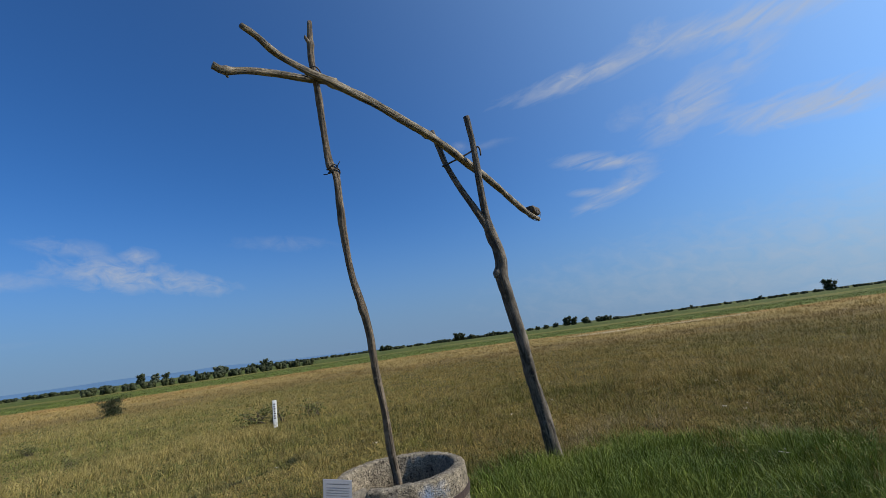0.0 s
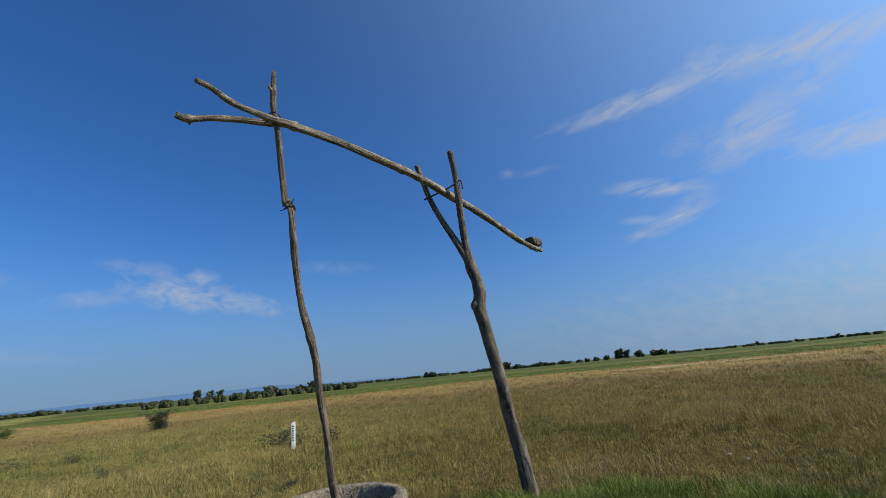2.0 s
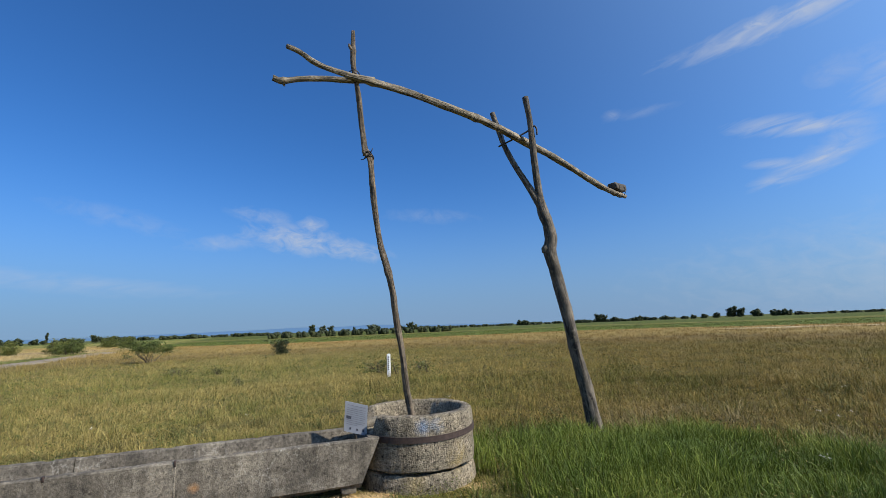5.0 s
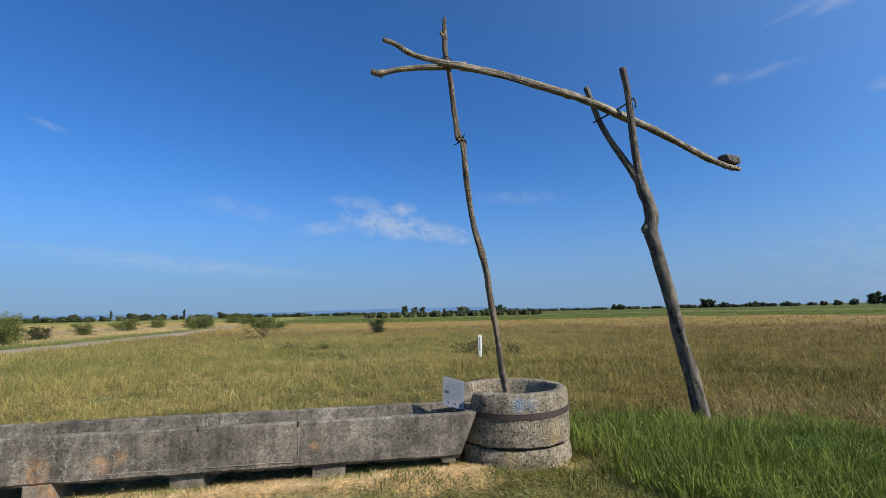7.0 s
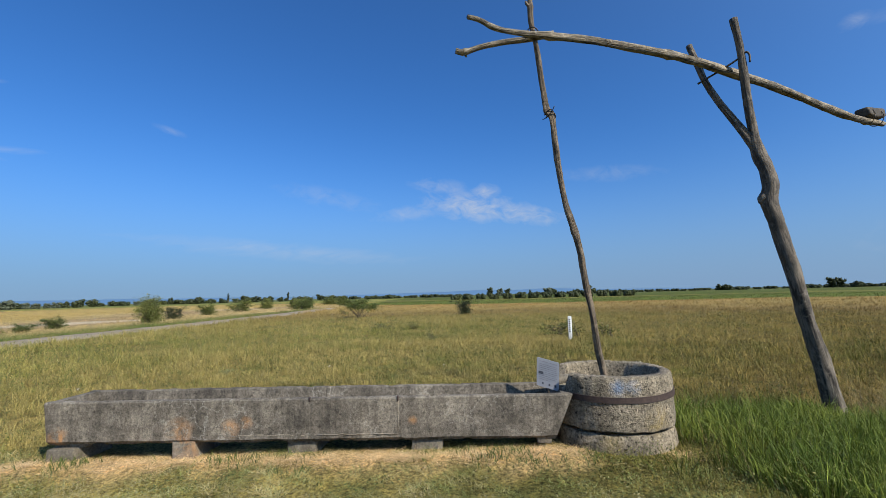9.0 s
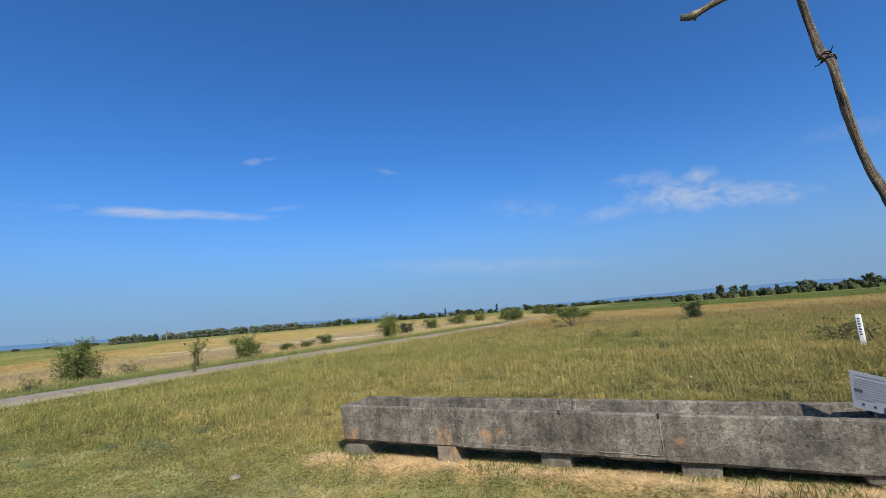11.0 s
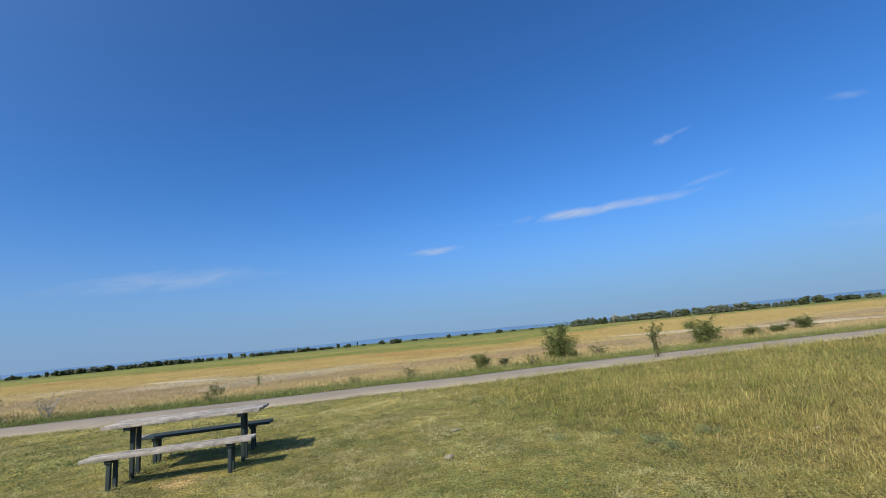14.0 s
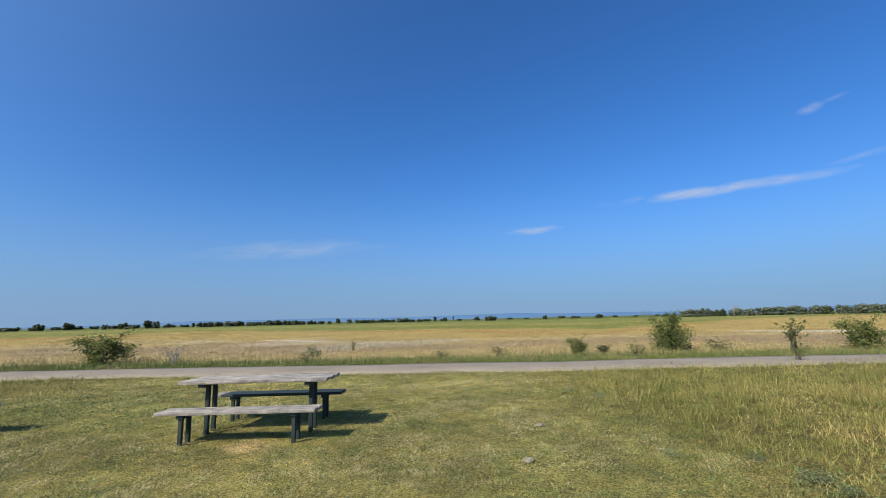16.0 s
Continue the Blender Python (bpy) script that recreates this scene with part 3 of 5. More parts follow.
    x, y = (-2 + rr * np.cos(aa)).ravel(), (1 + rr * np.sin(aa)).ravel()
    x, y = np.r_[-2.0, x], np.r_[1.0, y]
    rd = np.abs(road_dist(x, y))
    z = height(x, y) - 0.03 * (1 - step(1.4, 2.2, rd))
    n = len(radii) - 1
    i, k = np.meshgrid(np.arange(n - 1), np.arange(segs), indexing="ij")
    p, q = 1 + i * segs + k, 1 + i * segs + (k + 1) % segs
    quads = np.stack([p, p + segs, q + segs, q], -1).reshape(-1, 4)
    k = np.arange(segs)
    fan = np.stack([np.zeros(segs, int), 1 + k, 1 + (k + 1) % segs, 1 + (k + 1) % segs], -1)
    tris = np.concatenate([quads[:, [0, 1, 2]], quads[:, [0, 2, 3]], fan[:, :3]])
    me = mesh_from("ground", np.stack([x, y, z], -1), tris.ravel(), 3, True)
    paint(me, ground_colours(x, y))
    me.materials.append(SWARD)
    tagged(new("ground", me), "flat grassland with mown turf, meadow and dry salt-steppe strips", "ground", kind="structure")


def build_road():
    line = smooth_path([(x, y, 0) for x, y in ROAD], 14)
    bm = bmesh.new()
    rows = []
    for i, p in enumerate(line):
        d = (line[min(i + 1, len(line) - 1)] - line[max(i - 1, 0)]).normalized()
        s = Vector((-d.y, d.x, 0))
        row = []
        for off, drop in ((-1.36, -0.05), (-1.33, 0.0), (-0.6, 0.022), (0, 0.03), (0.6, 0.022), (1.33, 0.0), (1.36, -0.05)):
            jag = 0.07 * noise.noise(Vector((p.x * 1.7, p.y * 1.7, off))) if abs(off) > 1 else 0
            w = p + s * (off + jag)
            row.append(bm.verts.new((w.x, w.y, float(height(p.x, p.y)) + 0.008 + drop)))
        rows.append(row)
    for r0, r1 in zip(rows[:-1], rows[1:]):
        for k in range(6):
            bm.faces.new((r0[k], r1[k], r1[k + 1], r0[k + 1]))
    bmesh.ops.recalc_face_normals(bm, faces=bm.faces)
    if sum(f.normal.z for f in bm.faces) < 0:
        bmesh.ops.reverse_faces(bm, faces=bm.faces)
    tagged(part("road", bm, ASPHALT), "narrow pale worn asphalt path through the grass", "road", kind="structure")


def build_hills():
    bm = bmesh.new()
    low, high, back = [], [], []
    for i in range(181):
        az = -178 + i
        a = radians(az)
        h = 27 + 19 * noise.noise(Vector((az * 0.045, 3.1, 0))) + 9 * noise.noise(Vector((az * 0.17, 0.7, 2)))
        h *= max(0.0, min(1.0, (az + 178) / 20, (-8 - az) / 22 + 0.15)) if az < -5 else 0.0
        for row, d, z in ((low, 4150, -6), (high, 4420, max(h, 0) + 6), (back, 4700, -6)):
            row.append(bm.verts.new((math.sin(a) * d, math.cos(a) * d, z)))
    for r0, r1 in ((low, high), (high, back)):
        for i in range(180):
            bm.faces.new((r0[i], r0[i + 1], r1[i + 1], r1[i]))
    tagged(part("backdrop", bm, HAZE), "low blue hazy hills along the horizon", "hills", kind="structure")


build_ground()
build_road()
build_hills()


# ---- the draw well ----
WELL, R_OUT, R_IN, RIM = Vector((-1.07, 4.54, 0)), 0.53, 0.425, 0.735
NOTCH, NOTCH_HALF = math.atan2(-0.58, -0.81), radians(31)


def ring_body(z0, z1, notch, seed, lip=0.018, bulge=0.0, segs=200):
    """A cast concrete ring with a worn rim; notch: how deep the gap towards the trough is cut."""
    bm = bmesh.new()
    cols = []
    for k in range(segs):
        a = 2 * math.pi * k / segs
        off = abs((a - NOTCH + math.pi) % (2 * math.pi) - math.pi)
        cut = notch * float(1 - step(NOTCH_HALF * 0.86, NOTCH_HALF * 1.06, np.array(off))) if notch else 0.0
        top = z1 - cut + 0.010 * noise.noise(Vector((math.cos(a) * 2.2, math.sin(a) * 2.2, seed))) + 0.006 * noise.noise(Vector((math.cos(a) * 9, math.sin(a) * 9, seed)))
        top -= 0.035 * max(0.0, noise.noise(Vector((math.cos(a) * 9, math.sin(a) * 9, seed + 3))) - 0.36)
        bottom = z0 + 0.016 * noise.noise(Vector((math.cos(a) * 5, math.sin(a) * 5, seed + 9)))
        prof = [(R_IN, bottom), (R_OUT + bulge, bottom), (R_OUT + bulge + 0.004, bottom + 0.012)]
        for f in (0.2, 0.4, 0.6, 0.8):
            prof.append((R_OUT + bulge * (1 - f) + 0.006, bottom + (top - bottom) * f))
        prof += [(R_OUT - 0.002, top - lip), (R_OUT - 0.010, top - lip * 0.35), (R_OUT - 0.020, top), (R_IN + 0.016, top + 0.002), (R_IN + 0.006, top - 0.012), (R_IN, top - 0.04),
                 (R_IN - 0.004, bottom + (top - bottom) * 0.5)]
        col = []
        for r, z in prof:
            p = Vector((math.cos(a) * r, math.sin(a) * r, z))
            rough = 0.006 * noise.noise(p * 16 + Vector((seed, 0, 0))) + 0.005 * noise.noise(p * 37)
            col.append(bm.verts.new(WELL + p * 1.0 + Vector((math.cos(a), math.sin(a), 0)) * rough))
        cols.append(col)
    m = len(cols[0])
    for k in range(segs):
        c0, c1 = cols[k], cols[(k + 1) % segs]
        for i in range(m):
            bm.faces.new((c0[i], c1[i], c1[(i + 1) % m], c0[(i + 1) % m]))
    return bm


well = thing("draw_well", "round pebbly concrete well ring with a rusty band, beside the trough", "well")
part("upper_ring", ring_body(0.284, RIM, 0.13, 2.0), RING, well, "worn grey concrete ring with a gap in its rim")
part("base_ring", ring_body(-0.15, 0.258, 0.0, 5.0, 0.02, 0.014), RING, well, "lower concrete ring sunk in the grass")
bm = bmesh.new()
cols = []
for k in range(96):
    a = 2 * math.pi * k / 96
    z = 0.555 + 0.006 * math.sin(a * 2 + 1)
    cols.append([bm.verts.new(WELL + Vector((math.cos(a) * r, math.sin(a) * r, z + dz))) for r, dz in ((0.532, -0.025), (0.546, -0.025), (0.546, 0.025), (0.532, 0.025))])
for k in range(96):
    c0, c1 = cols[k], cols[(k + 1) % 96]
    for i in range(4):
        bm.faces.new((c0[i], c1[i], c1[(i + 1) % 4], c0[(i + 1) % 4]))
part("iron_band", bm, IRON, well, "rusty brown iron hoop", smooth=False)
bm = bmesh.new()
tube(bm, [(-1.32, 4.30, 0.65), (-1.44, 4.21, 0.64), (-1.56, 4.12, 0.63)], [0.048, 0.046, 0.044], 18, 4, 0.02)
part("spout", bm, PIER, well, "pale concrete spout pipe through the rim gap")


# ---- the concrete trough ----
def trough_section(a, b, width, z0, z1, close_a, close_b, seed):
    """A long open concrete box from a to b (near rim, plan); its walls lean out a little."""
    a, b = Vector((*a, 0)), Vector((*b, 0))
    u = (b - a).normalized()
    v = Vector((-u.y, u.x, 0))
    length, wall, floor_z = (b - a).length, 0.07, z0 + 0.09
    n = 84
    bm = bmesh.new()
    prof = [(0.05, z0), (0.016, z0 + 0.03), (0.0, z1 - 0.012), (0.012, z1), (wall - 0.01, z1), (wall, z1 - 0.012), (wall + 0.03, floor_z), (width - wall - 0.03, floor_z),
            (width - wall, z1 - 0.012), (width - wall + 0.01, z1), (width - 0.012, z1), (width, z1 - 0.012), (width - 0.016, z0 + 0.03), (width - 0.05, z0)]
    rows = []
    for i in range(n + 1):
        s = length * i / n
        row = []
        for t, z in prof:
            k = 1 - (z - z0) / (z1 - z0)
            lean = (0.03 * k * (1 - i / n) if close_a else 0.0) - (0.16 * k * i / n if close_b else 0.0)
            if z < z0 + 0.01:      # broken lower edge
                z += 0.016 * noise.noise(Vector((s * 5.0 + seed, t, 0))) + 0.014 * noise.noise(Vector((s * 17.0, t, seed)))
            elif z > z1 - 0.005:      # knocks along the rim
                z -= 0.05 * max(0.0, noise.noise(Vector((s * 9.0, t * 6.0, seed))) - 0.34)
            p = a + u * (s + lean) + v * t + Vector((0, 0, z))
            p += noise.noise_vector(p * 7 + Vector((seed, 0, 0))) * 0.005 + noise.noise_vector(p * 23) * 0.003
            row.append(bm.verts.new(p))
        rows.append(row)
    m = len(prof)
    for r0, r1 in zip(rows[:-1], rows[1:]):
        for i in range(m):
            bm.faces.new((r0[i], r1[i], r1[(i + 1) % m], r0[(i + 1) % m]))
    for row, shut in ((rows[0], close_a), (rows[-1], close_b)):
        if not shut:
            for quad in ((0, 1, 2, 3, 4, 5, 6), (7, 8, 9, 10, 11, 12, 13), (0, 6, 7, 13)):
                bm.faces.new([row[i] for i in quad])
        else:
            bm.faces.new(row)
    for at, shut, sgn in ((0, close_a, 1), (length, close_b, -1)):
        if shut:
            w = bmesh.ops.create_cube(bm, size=1)
            for vert in w["verts"]:
                s = at + sgn * (0.006 + (vert.co.x + 0.5) * 0.075)
                t = 0.02 + (vert.co.y + 0.5) * (width - 0.04)
                z = floor_z - 0.02 + (vert.co.z + 0.5) * (z1 - 0.004 - floor_z + 0.02)
                k = (z - z0) / (z1 - z0)
                s += (0.03 if sgn > 0 else -0.16) * (1 - k) * 1.0
                vert.co = a + u * s + v * t + Vector((0, 0, z))
    bmesh.ops.recalc_face_normals(bm, faces=bm.faces)
    return bm


trough = thing("water_trough", "long grey concrete water trough on low piers, stained and cracked", "trough")
NEAR_A, NEAR_B, NEAR_C = (-4.975, 1.05), (-3.03, 2.545), (-1.190, 3.963)
part("trough_section", trough_section(NEAR_A, NEAR_B, 0.58, 0.202, 0.583, True, False, 1.0), TROUGH, trough, "grey concrete trough half with rust stains", smooth=False)
part("trough_section", trough_section((-3.026, 2.548), NEAR_C, 0.58, 0.202, 0.582, False, True, 4.0), TROUGH, trough, "grey concrete trough half with fine cracks", smooth=False)
UT = Vector((0.79, 0.613, 0))
for px, py, w, top, name_label in ((-4.94, 1.06, 0.25, 0.165, "low loose concrete block"), (-4.04, 1.775, 0.21, 0.236, "concrete pier with rust stains"), (-3.245, 2.445, 0.27, 0.238, "concrete pier under the joint"),
                                   (-2.35, 3.13, 0.28, 0.238, "concrete pier"), (-1.46, 3.79, 0.13, 0.236, "broken concrete pier stub")):
    bm = bmesh.new()
    z0 = gz(px, py) - 0.08 if w > 0.2 else gz(px, py) + 0.03
    box(bm, 0, w, 0.026, 0.52, z0, top, 0.014)
    bmesh.ops.subdivide_edges(bm, edges=bm.edges, cuts=2, use_grid_fill=True)
    wobble(bm, 0.012, 9, px)
    bm.transform(Matrix.Translation((px, py, 0)) @ Matrix.Rotation(math.atan2(UT.y, UT.x), 4, "Z"))
    part("pier", bm, PIER, trough, name_label)
bm = bmesh.new()
box(bm, -0.05, 0.22, 0.1, 0.5, 0.16, 0.236, 0.012)
wobble(bm, 0.008, 14, 3)
bm.transform(Matrix.Translation((-4.86, 1.12, 0)) @ Matrix.Rotation(math.atan2(UT.y, UT.x), 4, "Z"))
part("packing_stone", bm, PIER, trough)

MORTAR = concrete("mortar", (0.34, 0.295, 0.235), (0.17, 0.148, 0.118), speck=0.2, stain=0.3, relief=0.006, grit=(0.75, 1.2))


def on_wall(name, s0, s1, z0, z1, proud, material, label="", rough=0.006, cuts=6):
    """A repair on the trough's outer long wall; s runs along the rim from the far end of the trough."""
    a, b, c = Vector((*NEAR_A, 0)), Vector((*NEAR_B, 0)), Vector((*NEAR_C, 0))
    first = (b - a).length
    base, u, off = (a, (b - a).normalized(), 0.0) if s0 < first else (b, (c - b).normalized(), first)
    out = Vector((u.y, -u.x, 0))
    bm = bmesh.new()
    box(bm, 0, 1, 0, 1, 0, 1)
    bmesh.ops.subdivide_edges(bm, edges=bm.edges, cuts=cuts, use_grid_fill=True)
    for v in bm.verts:
        s, z = s0 - off + (s1 - s0) * v.co.x, z0 + (z1 - z0) * v.co.z
        lean = 0.016 * (1 - min(1.0, (z - 0.232) / 0.35)) if z > 0.262 else 0.016 + (0.262 - z) * 1.1
        p = base + u * s + out * (proud * v.co.y - lean - 0.012 * (1 - v.co.y)) + Vector((0, 0, z))
        k = noise.noise_vector(p * 13) * rough + noise.noise_vector(p * 40) * rough * 0.5
        v.co = p + Vector((k.x, k.y, k.z * 2))
    return part(name, bm, material, trough, label)


on_wall("mortar_joint", 2.450, 2.456, 0.27, 0.575, 0.003, PIER, "thin mortar-filled joint", 0.003)
on_wall("mortar_joint", 3.241, 3.250, 0.25, 0.575, 0.003, MORTAR, "pale mortar-filled crack", 0.004)
on_wall("mortar_lip", 2.52, 3.24, 0.245, 0.268, 0.006, MORTAR, "ragged mortar lip along the foot of the wall", 0.007, 12)
on_wall("mortar_lip", 1.75, 2.40, 0.262, 0.270, 0.003, MORTAR, "thin mortar line", 0.005, 12)
on_wall("rim_chip", 2.445, 2.46, 0.555, 0.592, 0.006, IRON, "dark chipped notch", 0.002, 2)
on_wall("rim_chip", 3.235, 3.25, 0.55, 0.592, 0.006, IRON, "dark chipped notch", 0.002, 2)

# ---- sweep: post, beam, pole ----
post = thing("forked_post", "tall leaning forked grey tree-trunk post rising from the grass", "post")
bm = bmesh.new()
tube(bm, [(0.58, 6.51, -0.1), (0.56, 6.48, 0.14), (0.53, 6.44, 0.35), (0.48, 6.38, 0.69), (0.41, 6.31, 1.09), (0.36, 6.23, 1.49), (0.30, 6.17, 1.83), (0.24, 6.11, 2.17), (0.205, 6.07, 2.38), (0.23, 6.07, 2.55),
          (0.21, 6.06, 2.72), (0.16, 6.05, 2.90), (0.12, 6.03, 3.16)],
     [0.09, 0.098, 0.086, 0.080, 0.078, 0.077, 0.075, 0.074, 0.082, 0.076, 0.072, 0.070, 0.044], 22, 6, 0.13, 3.0)
part("trunk", bm, POST, post, "grey fissured trunk with a knob at its bend")
bm = bmesh.new()
tube(bm, [(0.19, 6.06, 2.46), (0.155, 6.04, 2.41), (0.135, 6.03, 2.36)], [0.055, 0.052, 0.028], 14, 4, 0.2, 8.0)
part("branch_knob", bm, POST, post)
bm = bmesh.new()
tube(bm, [(0.155, 6.05, 2.88), (0.125, 6.03, 3.2), (0.11, 5.99, 3.51), (0.10, 5.95, 3.87), (0.09, 5.93, 4.12), (0.06, 5.89, 4.44)], [0.058, 0.048, 0.043, 0.041, 0.040, 0.039], 16, 6, 0.1, 5.0)
part("fork_arm", bm, POST, post)
bm = bmesh.new()
tube(bm, [(0.165, 6.05, 2.84), (0.085, 6.03, 3.08), (-0.02, 6.02, 3.30), (-0.15, 6.0, 3.56), (-0.275, 5.98, 3.85), (-0.335, 5.96, 4.08), (-0.405, 5.95, 4.33)], [0.036, 0.046, 0.041, 0.038, 0.037, 0.036, 0.035], 16, 6, 0.1, 6.0)
part("fork_arm", bm, POST, post)
bm = bmesh.new()
tube(bm, [(-0.335, 5.87, 3.805), (-0.09, 5.90, 3.905), (0.077, 5.92, 3.985), (0.125, 5.925, 4.025), (0.150, 5.927, 4.03), (0.170, 5.927, 3.99), (0.168, 5.926, 3.91)], [0.011] * 7, 8, 5, 0.02)
part("pivot_rod", bm, WIRE, post, "bent dark iron rod hooked at one end")

beam = thing("sweep_beam", "long bowed forked branch balanced in the post's fork", "beam")
bm = bmesh.new()
tube(bm, [(-1.61, 3.17, 3.875), (-1.56, 3.28, 3.875), (-1.50, 3.38, 3.835), (-1.43, 3.51, 3.825), (-1.31, 3.73, 3.843), (-1.21, 3.90, 3.865), (-1.10, 4.11, 3.893), (-0.91, 4.43, 3.918), (-0.72, 4.79, 3.935), (-0.50, 5.17, 3.945),
          (-0.32, 5.51, 3.945), (-0.15, 5.82, 3.92), (0.04, 6.16, 3.89), (0.27, 6.57, 3.85), (0.58, 7.13, 3.77), (0.93, 7.76, 3.67), (1.16, 8.17, 3.63), (1.39, 8.59, 3.635)],
     [0.020, 0.021, 0.023, 0.024, 0.027, 0.034, 0.036, 0.037, 0.039, 0.041, 0.043, 0.047, 0.049, 0.047, 0.045, 0.044, 0.043, 0.037], 16, 7, 0.15, 1.0, ((2.35, 0.3), (0.86, 0.25)))
part("main_branch", bm, SWEEP, beam, "bowed weathered branch")
bm = bmesh.new()
tube(bm, [(-1.90, 3.36, 3.755), (-1.84, 3.42, 3.742), (-1.72, 3.52, 3.79), (-1.56, 3.66, 3.835), (-1.38, 3.79, 3.85), (-1.18, 3.94, 3.89)], [0.028, 0.027, 0.027, 0.027, 0.029, 0.032], 14, 6, 0.12, 2.0, ((0.09, 0.4),))
part("fork_prong", bm, SWEEP, beam)
bm = bmesh.new()
tube(bm, [(-1.845, 3.42, 3.735), (-1.832, 3.44, 3.70)], [0.014, 0.008], 8, 3, 0.1)
part("twig_stub", bm, SWEEP, beam)
bm = bmesh.new()
box(bm, -0.20, 0.20, -0.07, 0.07, 0.0, 0.135, 0.03, 3)
bmesh.ops.subdivide_edges(bm, edges=bm.edges, cuts=1, use_grid_fill=True)
wobble(bm, 0.03, 5, 2)
bm.transform(Matrix.Translation((1.265, 8.37, 3.675)) @ Matrix.Rotation(math.atan2(0.87, 0.48), 4, "Z") @ Matrix.Rotation(radians(-4), 4, "Y"))
part("counterweight", bm, POST, beam, "rough grey wooden block tied on as a counterweight")
for s in (-0.10, 0.10):
    bm = bmesh.new()
    c = Vector((1.265 + 0.48 * s, 8.37 + 0.87 * s, 3.70))
    pts = [c + Vector((0.87 * 0.092 * math.cos(a), -0.48 * 0.092 * math.cos(a), 0.112 * math.sin(a))) for a in np.linspace(0, 2 * math.pi, 17)]
    tube(bm, pts, [0.005, 0.005], 6, 1, 0.0)
    part("wire_tie", bm, WIRE, beam)

pole = thing("bucket_pole", "thin crooked brown pole hanging from the beam into the well", "pole")
bm = bmesh.new()
tube(bm, [(-1.31, 3.76, 4.33), (-1.32, 3.78, 4.16), (-1.325, 3.80, 3.96), (-1.31, 3.86, 3.71), (-1.30, 3.91, 3.40), (-1.29, 3.95, 3.19), (-1.255, 3.98, 3.09), (-1.255, 4.02, 2.85), (-1.25, 4.07, 2.58), (-1.23, 4.12, 2.30), (-1.19, 4.17, 2.08),
          (-1.16, 4.22, 1.86), (-1.15, 4.25, 1.70), (-1.14, 4.29, 1.49), (-1.12, 4.33, 1.26), (-1.11, 4.38, 0.98), (-1.09, 4.43, 0.72), (-1.07, 4.47, 0.30)],
     [0.021, 0.023, 0.024, 0.025, 0.026, 0.028, 0.031, 0.027, 0.027, 0.028, 0.029, 0.029, 0.028, 0.029, 0.029, 0.030, 0.031, 0.031], 14, 7, 0.22, 7.0, ((0.2, 0.4), (1.18, 0.35), (2.35, 0.2)))
part("pole_shaft", bm, POLE, pole)
bm = bmesh.new()
tube(bm, [(-1.325, 3.765, 4.14), (-1.345, 3.755, 4.175), (-1.35, 3.75, 4.20)], [0.016, 0.014, 0.008], 8, 3, 0.1)
part("twig_stub", bm, POLE, pole)
for cx, cy, cz, r in ((-1.275, 3.965, 3.15, 0.042), (-1.265, 3.975, 3.12, 0.044), (-1.325, 3.80, 3.90, 0.06), (-1.325, 3.80, 3.865, 0.06)):
    bm = bmesh.new()
    pts = [(cx + r * math.cos(a), cy + r * math.sin(a), cz + 0.018 * math.sin(a * 2 + cz * 9)) for a in np.linspace(0, 2 * math.pi, 19)]
    tube(bm, pts, [0.006, 0.006], 6, 1, 0.0)
    part("wire_loop", bm, WIRE, pole, "twisted dark wire")
for k in range(2):
    bm = bmesh.new()
    c = Vector((-1.275, 3.965, 3.135))
    d = Vector((0.5, -0.2, 0.1 * k + 0.15)) if k else Vector((-0.55, 0.1, -0.3))
    tube(bm, [c, c + d * 0.08, c + d * 0.14 + Vector((0, 0, 0.02))], [0.004, 0.004, 0.004], 6, 3, 0.0)
    part("wire_end", bm, WIRE, pole)

# ---- notice on the trough ----
notice = thing("notice_board", "tilted laminated paper notice leaning between trough and well", "sign")
origin, side_v, up_v = Vector((-1.555, 3.995, 0.615)), Vector((0.178, 0.088, -0.056)), Vector((0.012, 0.006, 0.256))
face_n = side_v.cross(up_v).normalized()


def on_notice(u0, u1, v0, v1, lift, thick):
    bm = bmesh.new()
    vs = []
    for d in (lift, lift - thick):
        for u, v in ((u0, v0), (u1, v0), (u1, v1), (u0, v1)):
            vs.append(bm.verts.new(origin + side_v * u + up_v * v + face_n * d))
    for f in ((0, 1, 2, 3), (7, 6, 5, 4), (0, 4, 5, 1), (1, 5, 6, 2), (2, 6, 7, 3), (3, 7, 4, 0)):
        bm.faces.new([vs[i] for i in f])
    bmesh.ops.recalc_face_normals(bm, faces=bm.faces)
    return bm


part("board", on_notice(0, 1, 0, 1, 0, 0.014), SIGN_FACE, notice, smooth=False)
for i, (u0, u1, v) in enumerate(((0.12, 0.9, 0.90), (0.1, 0.92, 0.80), (0.1, 0.9, 0.735), (0.1, 0.88, 0.67), (0.1, 0.9, 0.605), (0.36, 0.9, 0.535), (0.36, 0.85, 0.47), (0.1, 0.9, 0.40), (0.1, 0.86, 0.335), (0.1, 0.6, 0.27))):
    part("text_bar", on_notice(u0, u1, v - 0.007, v + 0.007, 0.0025, 0.002), FADED_INK, notice, smooth=False)
for u, v, du, dv in ((0.08, 0.44, 0.22, 0.10), (0.24, 0.10, 0.07, 0.07), (0.54, 0.10, 0.07, 0.07), (0.80, 0.10, 0.08, 0.09)):
    part("mark", on_notice(u, u + du, v, v + dv, 0.0025, 0.002), INK, notice, smooth=False)
bm = bmesh.new()
tube(bm, [(-1.47, 4.055, 0.50), (-1.47, 4.06, 0.80)], [0.012, 0.012], 8, 1, 0.0)
part("stick", bm, POLE, notice)

